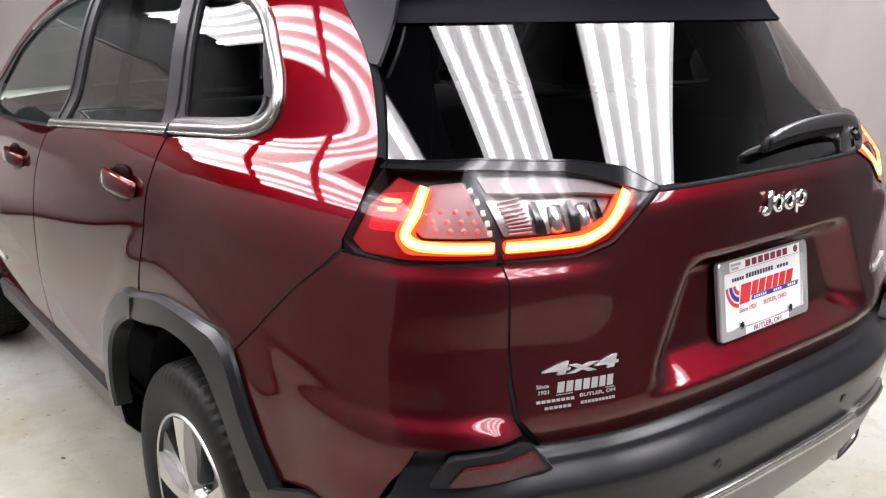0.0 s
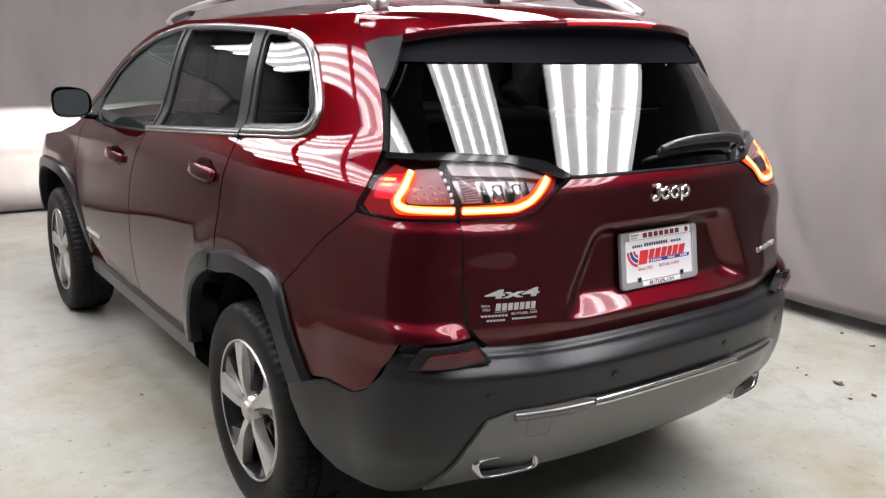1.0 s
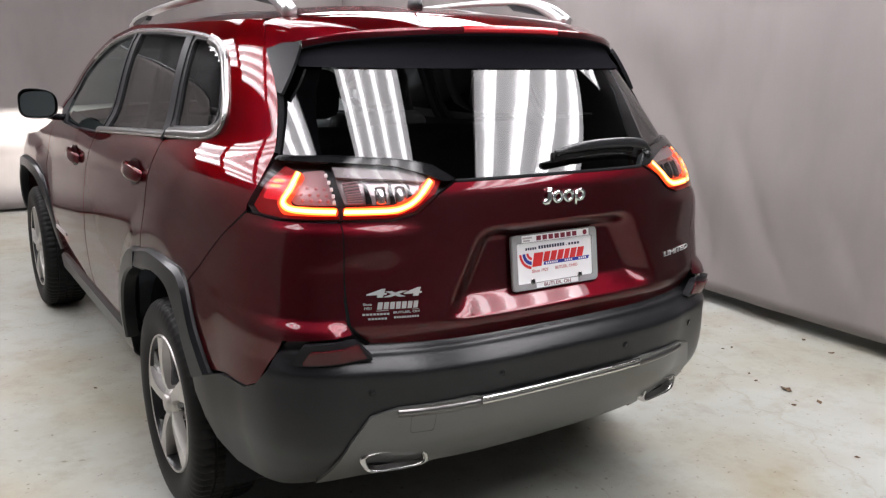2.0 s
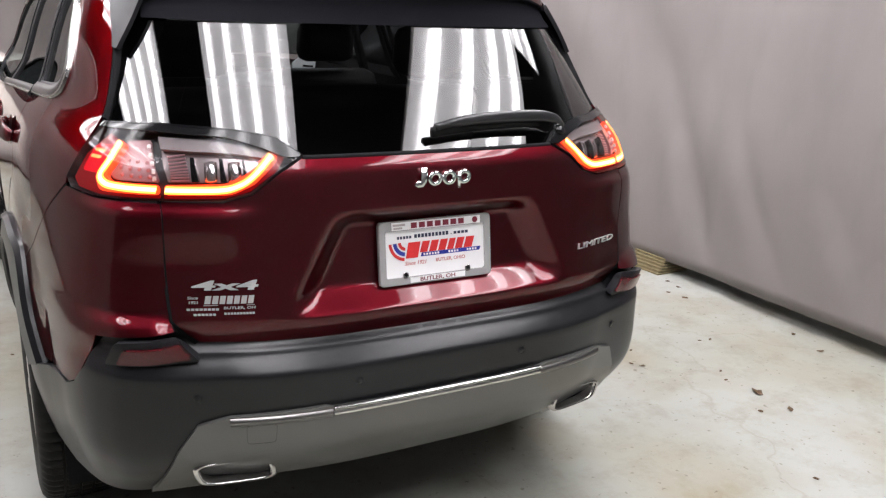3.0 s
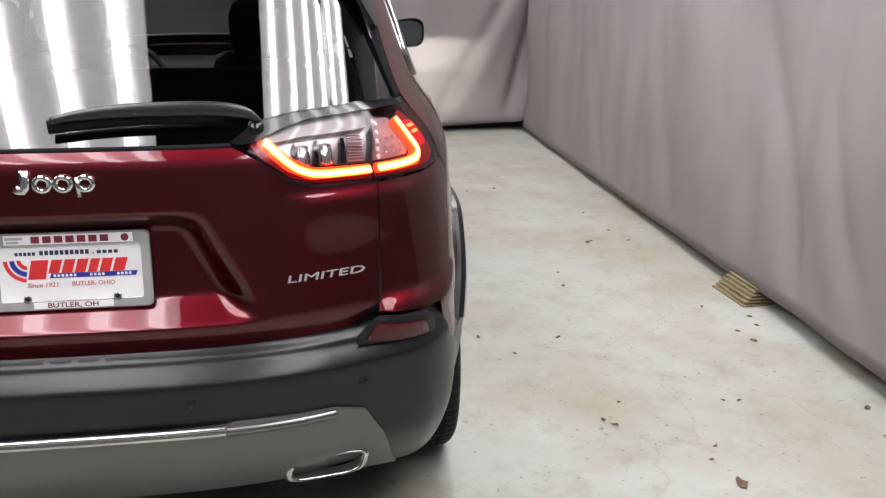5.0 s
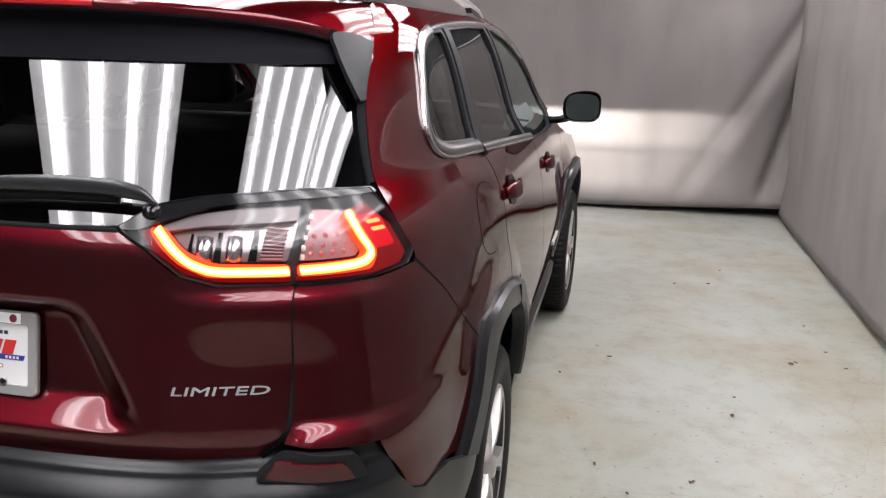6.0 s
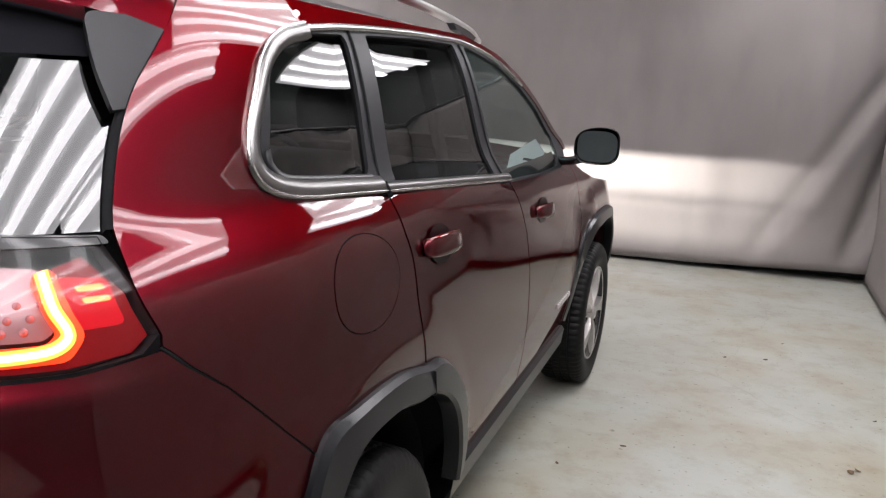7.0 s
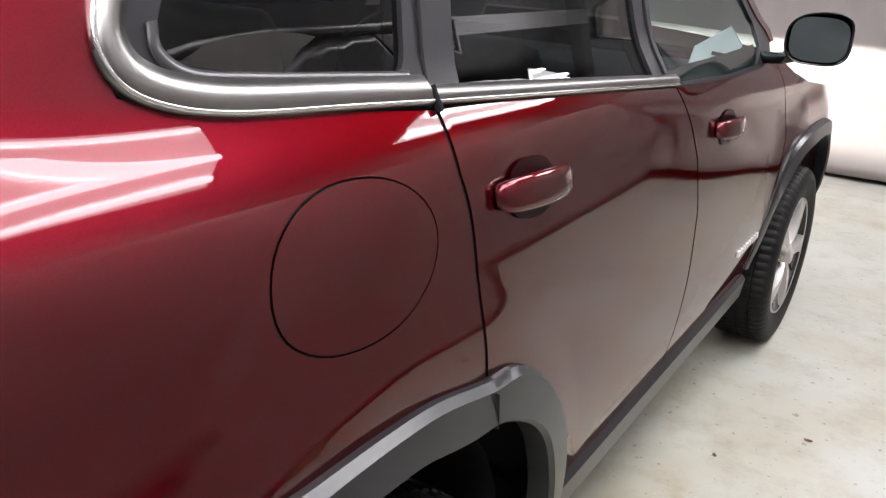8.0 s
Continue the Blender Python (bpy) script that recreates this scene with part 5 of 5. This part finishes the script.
for text, size, x, y, mat, z in (("Since 1921", 0.0135, -0.058, -0.029, INK_ROSE, 0.0045), ("BUTLER, OHIO", 0.0125, 0.042, -0.028, INK_ROSE, 0.0045), ("BUTLER, OH", 0.0145, 0.0, -0.071, INK_MAROON, 0.012)):
    me = lettering(text, size, 0.0003, 0.2 if "Since" in text else 0.0, 0.0002, 1.28 if "OH" == text[-2:] else 1.05)
    put("lettering", me, mat, plate, "dull red lettering", pose(x, y, z))
for x in (-0.089, 0.089):
    block("screw_tab", rounded(rect(x - 0.008, -0.066, x + 0.008, -0.050), 0.006), 0.003, CHROME, plate, 0.008, "chrome screw tab")
    put("screw", mesh_of("screw", *lathe([(0.0005, 0.003), (0.004, 0.0025), (0.0048, 0.0)], 10, "z")), DARK, plate, "", pose(x, -0.056, 0.0108))

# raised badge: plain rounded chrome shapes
badge = tagged(new("tail_badge"), "bright chrome badge")
badge.parent = car
badge.matrix_basis = stand_up(0.004, tail_at(1.136) - 0.002, 1.136, 2.0)
v, f = sweep([(a, b, 0.003) for a, b in [(-0.0545, 0.026), (-0.0545, 0.0), (-0.055, -0.008), (-0.060, -0.0155), (-0.068, -0.0155), (-0.0745, -0.010)]], lambda i: oval(0.0088, 0.0045, 10, 3.0))
put("badge_shape", mesh_of("badge_shape", v, f), BRIGHT, badge, "chrome hooked bar")
for x, tail in ((-0.0235, 0), (0.016, 0), (0.058, 1)):
    ring = []
    for i in range(24):
        a = 2 * math.pi * i / 24
        for k in range(6):
            b = 2 * math.pi * k / 6
            ring.append((x + (0.0135 + 0.0060 * math.cos(b)) * math.cos(a) * 1.06, (0.0135 + 0.0060 * math.cos(b)) * math.sin(a) - 0.003, 0.003 + 0.0045 * math.sin(b)))
    fs = [(i * 6 + k, ((i + 1) % 24) * 6 + k, ((i + 1) % 24) * 6 + (k + 1) % 6, i * 6 + (k + 1) % 6) for i in range(24) for k in range(6)]
    put("badge_shape", mesh_of("badge_shape", ring, fs), BRIGHT, badge, "chrome ring")
    if tail:
        v, f = sweep([(x - 0.0135, 0.010, 0.003), (x - 0.0135, -0.030, 0.003)], lambda i: oval(0.005, 0.0045, 8))
        put("badge_shape", mesh_of("badge_shape", v, f), BRIGHT, badge, "chrome bar")


def on_gate(me, x, z, name, mat, lift, label, turn=0.0):
    """Bend a flat mesh on to the tail round (x, z)."""
    for v in me.vertices:
        px, pz, h = x + v.co.x, z + v.co.y, v.co.z + lift
        u, zz = rear(px, pz)
        v.co = skin(u, zz, "gate") + facing(u, zz, "gate") * h
    me.update()
    return put(name, me, mat, car, label)


on_gate(lettering("4x4", 0.0295, 0.002, 0.12, 0.0008, 3.05), -0.530, 0.909, "drive_badge", BADGE, 0.003, "silver 4x4 badge")
on_gate(lettering("LIMITED", 0.0225, 0.002, 0.12, 0.0, 2.05), 0.526, 0.906, "trim_badge", BADGE, 0.003, "silver LIMITED badge")
# dealer's transfer: what can be read, and plain bars
for text, size, x, z, wide in (("Since", 0.0090, -0.5965, 0.8815, 1.05), ("1921", 0.0085, -0.5960, 0.8710, 1.15), ("BUTLER, OH", 0.0080, -0.503, 0.8580, 1.55)):
    on_gate(lettering(text, size, 0.0003, 0.1, 0.0002, wide), x, z, "transfer_lettering", DECAL, 0.0006, "silver transfer lettering")
BARS = [(-0.609, -0.545, 0.853, 0.858, 8, 0), (-0.597, -0.552, 0.841, 0.846, 6, 0), (-0.536, -0.470, 0.843, 0.848, 10, 0), (-0.577, -0.470, 0.8635, 0.8648, 1, 0), (-0.575, -0.470, 0.8675, 0.886, 7, 0.004)]
for x0, x1, z0, z1, k, lean in BARS:
    for j in range(k):
        w = (x1 - x0) / k
        fill = 0.78 if k > 1 else 1.0
        x = x0 + j * w + 0.536
        verts = [(a, b, 0.0004) for a, b in rect(x, z0 - 0.862, x + w * fill, z1 - 0.862, lean)]
        on_gate(mesh_of("transfer_bar", verts, [(0, 1, 2, 3)], False), -0.536, 0.862, "transfer_bar", DECAL, 0.0006, "")

# rear wiper: the arm starts by the lamp on one side and lies along the window's foot
pts = [(0.405, 1.232), (0.37, 1.246), (0.30, 1.254), (0.15, 1.254), (0.05, 1.247), (0.0, 1.240)]
def above(x, z, d):
    u, zz = rear(x, z)
    return skin(u, zz) + facing(u, zz) * d
arm = spline([above(x, z, d) for (x, z), d in zip(pts, (0.012, 0.020, 0.024, 0.024, 0.022, 0.018))], 28)
wiper = put("rear_wiper", mesh_of("rear_wiper", *sweep(arm, lambda i: oval(0.009 * min(1.0, 0.4 + i / 10), (0.0085 + 0.007 * math.sin(math.pi * min(i / 24, 1))) * min(1.0, 0.4 + i / 10), 10, 3.0))), SATIN_BLACK, car, "black rear wiper arm")
blade = spline([above(x, z, 0.006) for x, z in ((0.33, 1.247), (0.2, 1.248), (0.08, 1.242), (-0.008, 1.234))], 20)
put("wiper_blade", mesh_of("wiper_blade", *sweep(blade, lambda i: oval(0.007, 0.014, 8, 3.0))), RUBBER, wiper, "rubber wiper blade")
v, f = lathe([(0.001, 0.0), (0.018, 0.0), (0.016, 0.008), (0.008, 0.012), (0.001, 0.013)], 20, "z")
u0, z0 = rear(0.395, 1.226)
put("wiper_boss", mesh_of("wiper_boss", v, f), GLOSS_BLACK, wiper, "black pivot cover", Matrix.Translation(skin(u0, z0)) @ Vector((0, 0, 1)).rotation_difference(facing(u0, z0)).to_matrix().to_4x4())

# model badge on the front doors
for s in (-1, 1):
    for i in range(8):
        u, zz = flank(s, 2.735 + 0.034 * i, 0.585)
        at = skin(u, zz) + facing(u, zz) * 0.003
        bm = bmesh.new()
        box(bm, (0.008, 0.024, 0.020), (0, 0, 0), bevel=0.002)
        part("badge_bar", bm, BADGE, car, "small bright badge bar", Matrix.Translation(at))

# ---- wheels ----
def build_wheel():
    w = new("wheel")
    prof = [(0.232, -0.098), (0.246, -0.106), (0.275, -0.1155), (0.305, -0.117), (0.330, -0.112), (0.346, -0.100), (0.3545, -0.085), (0.3565, -0.062), (0.357, -0.058), (0.350, -0.057), (0.350, -0.050), (0.3575, -0.049),
            (0.3585, -0.018), (0.351, -0.017), (0.351, -0.009), (0.3585, -0.008), (0.3585, 0.018), (0.351, 0.019), (0.351, 0.027), (0.3575, 0.028), (0.3565, 0.07), (0.3545, 0.085), (0.346, 0.100), (0.330, 0.112), (0.29, 0.116), (0.235, 0.10)]
    v, f = lathe(prof, 210)
    k = len(prof)
    out = []
    for i, (h, a, b) in enumerate(v):
        j, ring = i % k, i // k
        r = math.hypot(a, b)
        cut = 1.0
        if 5 <= j <= 8 or 19 <= j <= 22:
            cut = 1 - 0.018 * (ring % 3 == 0)
        elif j in (11, 12, 15, 16):
            cut = 1 - 0.012 * ((ring + (1 if j > 13 else 0)) % 3 == 0)
        elif j == 4:
            cut = 1 - 0.006 * (ring % 3 == 0)
        out.append((h, a * cut, b * cut))
    me = mesh_of("tyre", out, f)
    me.set_sharp_from_angle(angle=radians(35))
    put("tyre", me, RUBBER, w, "black road tyre")
    rim = put("rim", mesh_of("rim", *lathe([(0.236, -0.098), (0.2345, -0.106), (0.2300, -0.1075), (0.2275, -0.104)], 72)), RIM_FACE, w, "machined alloy rim edge")
    put("rim_barrel", mesh_of("rim_barrel", *lathe([(0.2280, -0.1045), (0.222, -0.095), (0.216, -0.05), (0.214, 0.01), (0.18, 0.02), (0.10, 0.0), (0.001, 0.0)], 60)), RIM_DARK, rim, "dark grey rim inside")
    disc = put("brake_disc", mesh_of("brake_disc", *lathe([(0.16, -0.01), (0.16, -0.022), (0.06, -0.022), (0.001, -0.03)], 36)), METAL, rim, "grey brake disc")
    disc.location.x = -0.022
    # five broad spokes with a dark flank on one side
    for n_ in range(5):
        a0 = 2 * math.pi * n_ / 5 + 0.25
        for nm, mat, spans, lift in (("spoke", RIM_FACE, ((0.040, -0.50, 0.50, -0.098), (0.075, -0.26, 0.25, -0.107), (0.12, -0.17, 0.18, -0.110), (0.17, -0.145, 0.19, -0.109), (0.2275, -0.135, 0.235, -0.105)), 0.0), ("spoke_flank", POCKET, ((0.070, 0.20, 0.56, -0.090), (0.12, 0.14, 0.40, -0.082), (0.17, 0.15, 0.46, -0.084), (0.2245, 0.19, 0.62, -0.096)), 0.0)):
            verts, faces = [], []
            for r, lo, hi, h in spans:
                for t, d in ((lo, 0.034), (lo + 0.005 / r, 0.0), (hi - 0.005 / r, 0.0), (hi, 0.034)):
                    a = a0 + t
                    verts.append((h + d, r * math.cos(a), r * math.sin(a)))
            for i in range(len(spans) - 1):
                for k_ in range(3):
                    faces.append((i * 4 + k_, i * 4 + k_ + 1, i * 4 + k_ + 5, i * 4 + k_ + 4))
            me = mesh_of(nm, verts, [q[::-1] for q in faces])
            me.set_sharp_from_angle(angle=radians(25))
            put(nm, me, mat, rim, "machined silver spoke" if nm == "spoke" else "dark painted spoke flank")
        a = a0 + math.pi / 5
        put("wheel_nut", mesh_of("wheel_nut", *lathe([(0.001, -0.084), (0.008, -0.083), (0.010, -0.078), (0.010, -0.05)], 6)), CHROME, rim, "chrome wheel nut", pose(0, 0.056 * math.cos(a), 0.056 * math.sin(a)))
    put("hub_cap", mesh_of("hub_cap", *lathe([(0.001, -0.115), (0.024, -0.114), (0.031, -0.110), (0.033, -0.10), (0.05, -0.098), (0.05, -0.06)], 30)), RIM_FACE, rim, "silver hub cap")
    return w


wheel = build_wheel()
wheel.parent = car
wheel.matrix_basis = pose(-0.814, AXLE_R, 0.3585, -11)
for x, y, turn, roll in ((0.814, AXLE_R, 180, 40), (-0.845, AXLE_F, 0, 63), (0.85, AXLE_F, 178, 20)):
    copy_thing(wheel, pose(x, y, 0.3585, 0, 0, turn) @ pose(0, 0, 0, roll))

# ---- inside the car ----
def seat(x, y, bench=0.0):
    st = new("seat")
    st.parent = car
    w = bench or 0.50
    bm = bmesh.new()
    box(bm, (w, 0.50, 0.16), (0, 0, 0), bevel=0.05)
    part("cushion", bm, SEAT, st, "", None, True)
    bm = bmesh.new()
    box(bm, (w, 0.15, 0.66), (0, -0.30, 0.36), Matrix.Rotation(radians(14), 4, "X"), 0.055)
    part("backrest", bm, SEAT, st, "", None, True)
    for hx in ((-w * 0.33, w * 0.33) if bench else (0.0,)):
        bm = bmesh.new()
        box(bm, (0.26, 0.10, 0.17), (hx, -0.40, 0.80), Matrix.Rotation(radians(8), 4, "X"), 0.045)
        part("headrest", bm, SEAT, st, "", None, True)
    st.matrix_basis = pose(x, y, 0.56 if not bench else 0.58)
    return tagged(st, "black leather seat")


seat(-0.38, 2.12)
seat(0.38, 2.12)
seat(0.0, 1.22, 1.25)
bm = bmesh.new()
box(bm, (1.50, 0.42, 0.34), (0, 2.98, 0.94), bevel=0.08)
part("dashboard", bm, SEAT, car, "dark dashboard", None, True)
bm = bmesh.new()
box(bm, (0.26, 0.9, 0.3), (0, 2.35, 0.62), bevel=0.05)
part("centre_console", bm, SEAT, car, "dark console", None, True)
ring = []
for i in range(32):
    a = 2 * math.pi * i / 32
    for k in range(8):
        b = 2 * math.pi * k / 8
        ring.append(((0.185 + 0.016 * math.cos(b)) * math.cos(a), (0.185 + 0.016 * math.cos(b)) * math.sin(a), 0.016 * math.sin(b)))
wheel_faces = [(i * 8 + k, ((i + 1) % 32) * 8 + k, ((i + 1) % 32) * 8 + (k + 1) % 8, i * 8 + (k + 1) % 8) for i in range(32) for k in range(8)]
folder = [(0.625, 1.112), (0.632, 1.176), (0.728, 1.246), (0.776, 1.194), (0.752, 1.112)]
verts = [(x, 2.88 + 0.35 * (z - 1.112) + d, z) for d in (0.0, 0.014) for x, z in folder]
faces = [(0, 4, 3, 2, 1), (5, 6, 7, 8, 9)] + [(i, (i + 1) % 5, 5 + (i + 1) % 5, 5 + i) for i in range(5)]
packet = new("paper_packet", mesh_of("paper_packet", verts, faces, False))
packet.data.materials.append(PAPER)
tagged(packet, "folded white paper packet leaning on the dark dashboard", "paper")
bm = bmesh.new()
box(bm, (0.062, 0.003, 0.011), bevel=0.001)
part("label_bar", bm, DARK, packet, "dark bar on the packet", pose(0.722, 2.8945, 1.160, -19, 4, 0))
put("steering_wheel", mesh_of("steering_wheel", ring, wheel_faces), SEAT, car, "black steering wheel", pose(-0.38, 2.62, 1.02, 65))
bm = bmesh.new()
box(bm, (0.25, 0.03, 0.075), (0, 0, 0), bevel=0.015)
part("inside_mirror", bm, SATIN_BLACK, car, "black inside mirror", pose(0, 2.42, 1.545, 8), True)


def lining(a, b):
    y = 0.62 + 1.5 * b
    half = skin(*flank(1, y, 1.60)).x - 0.02
    t = 2 * a - 1
    return (half * t, y, roof_z(half * t, y) - 0.022)


put("headliner", mesh_of("headliner", *sheet(12, 12, lining)), LINER, car, "pale headliner")
bm = bmesh.new()
box(bm, (1.3, 0.75, 0.02), (0, 0.62, 0.98), bevel=0.005)
part("load_cover", bm, SEAT, car, "dark load cover")
for s in (-1, 1):
    def trim_in(a, b):
        y = 0.50 + 2.55 * a
        low = 0.92 if y < 1.5 or y > 2.95 else 0.45
        z = low + (1.19 - low) * b
        return (s * (width_at(z) * taper(y, z) - 0.055) if y > 0.95 else s * (abs(skin(*flank(1, max(y, 0.5), z)).x) - 0.06), y, z)
    put("door_lining", mesh_of("door_lining", *sheet(20, 8, trim_in)), SEAT, car, "dark door lining")
    bm = bmesh.new()
    box(bm, (0.03, 0.06, 1.05), (s * 0.70, 1.93, 1.06), Matrix.Rotation(radians(-s * 16), 4, "Y"), 0.01)
    part("door_pillar", bm, SEAT, car, "dark pillar")

# ---- head lamps: each lamp burns under a dip shield, so its beam ends level ----
for s in (-1, 1):
    for nm, x, z, watts, lean in (("head_lamp", 0.66, 0.885, HEAD_WATTS, -3), ("fog_lamp", 0.70, 0.490, FOG_WATTS, -3)):
        bm = bmesh.new()
        box(bm, (0.24, 0.08, 0.004), (0, 0.042, 0.0035))
        box(bm, (0.24, 0.03, 0.004), (0, 0.017, -0.0062))
        box(bm, (0.24, 0.004, 0.05), (0, -0.02, -0.004))
        part(nm, bm, SATIN_BLACK, car, "lamp shield", pose(s * x, 4.50, z))
        data = bpy.data.lights.new(nm + "_beam", "SPOT")
        data.energy, data.spot_size, data.spot_blend, data.shadow_soft_size = watts, radians(80), 1.0, 0.0016
        data.color = (1.0, 0.97, 0.92)
        beam = new(nm + "_beam", data)
        beam.matrix_basis = pose(s * x, 4.50, z, 90 + lean, 0, 0)

# ---- loose things on the floor ----
def dry_leaf(x, y, turn, size, seed):
    r = random.Random(seed)
    n_ = 8
    verts = [(size * (0.5 + 0.35 * r.random()) * math.cos(6.283 * i / n_), size * 0.5 * (0.5 + 0.4 * r.random()) * math.sin(6.283 * i / n_), 0.003 + size * 0.25 * r.random()) for i in range(n_)] + [(0, 0, 0.002)]
    faces = [(i, (i + 1) % n_, n_) for i in range(n_)]
    me = mesh_of("dry_leaf", verts, faces, False)
    ob = put("dry_leaf", me, LEAF, None, "", pose(x, y, 0.001, 0, 0, turn))
    so = ob.modifiers.new("body", "SOLIDIFY")
    so.thickness = 0.0015
    return tagged(ob, "small dry brown leaf crumb on the concrete", "leaf", "leaf crumbs on the floor")


r = random.Random(11)
for x, y, size in ((2.52, 1.70, 0.020), (2.50, 1.59, 0.022), (2.38, 1.54, 0.018), (2.40, 1.43, 0.024), (2.35, 1.85, 0.018), (2.38, 2.95, 0.016), (1.51, 0.84, 0.018), (1.54, 0.80, 0.022), (2.52, 0.79, 0.024), (2.46, 0.58, 0.024),
                   (1.83, 0.61, 0.014), (1.78, 0.53, 0.014), (1.81, 0.38, 0.044), (1.81, 0.21, 0.026), (1.68, 0.25, 0.018), (2.07, 0.91, 0.016), (2.01, 0.92, 0.014), (1.61, 0.96, 0.012), (2.12, 2.94, 0.030), (2.15, 2.97, 0.022),
                   (1.76, 2.22, 0.022), (1.79, 2.43, 0.014), (1.55, 1.58, 0.022), (1.20, 1.63, 0.018), (1.23, 2.80, 0.020), (2.33, 3.17, 0.018), (1.32, 1.44, 0.016), (1.84, 4.36, 0.020), (1.62, 4.30, 0.016), (1.95, 4.75, 0.014),
                   (1.00, 2.52, 0.014), (2.30, 3.60, 0.016), (-0.95, 2.02, 0.014), (-1.40, 1.10, 0.016), (-1.90, 2.20, 0.018), (1.45, -0.20, 0.018)):
    dry_leaf(x, y, r.uniform(0, 360), size, r.randint(0, 999))

stack = thing("cardboard_stack", "small stack of ridged yellowish cardboard under the curtain hem", "cardboard", pose(2.665, 1.97, 0, 0, 0, 4))
for i in range(6):
    bm = bmesh.new()
    box(bm, (0.26 - 0.006 * i, 0.30 - 0.008 * i, 0.009), (0.012 * i, 0, 0.006 + 0.0155 * i), Matrix.Rotation(radians(r.uniform(-1.5, 1.5)), 4, "Z"), 0.002)
    part("sheet", bm, SLAT, stack)
    if i:
        # dark block added to paint the shade in the gap between two sheets
        bm = bmesh.new()
        box(bm, (0.20, 0.25, 0.008), (0.012 * i, 0, 0.0155 * i - 0.002))
        part("gap_shade", bm, DARK, stack, "dark block standing for the shade between sheets")
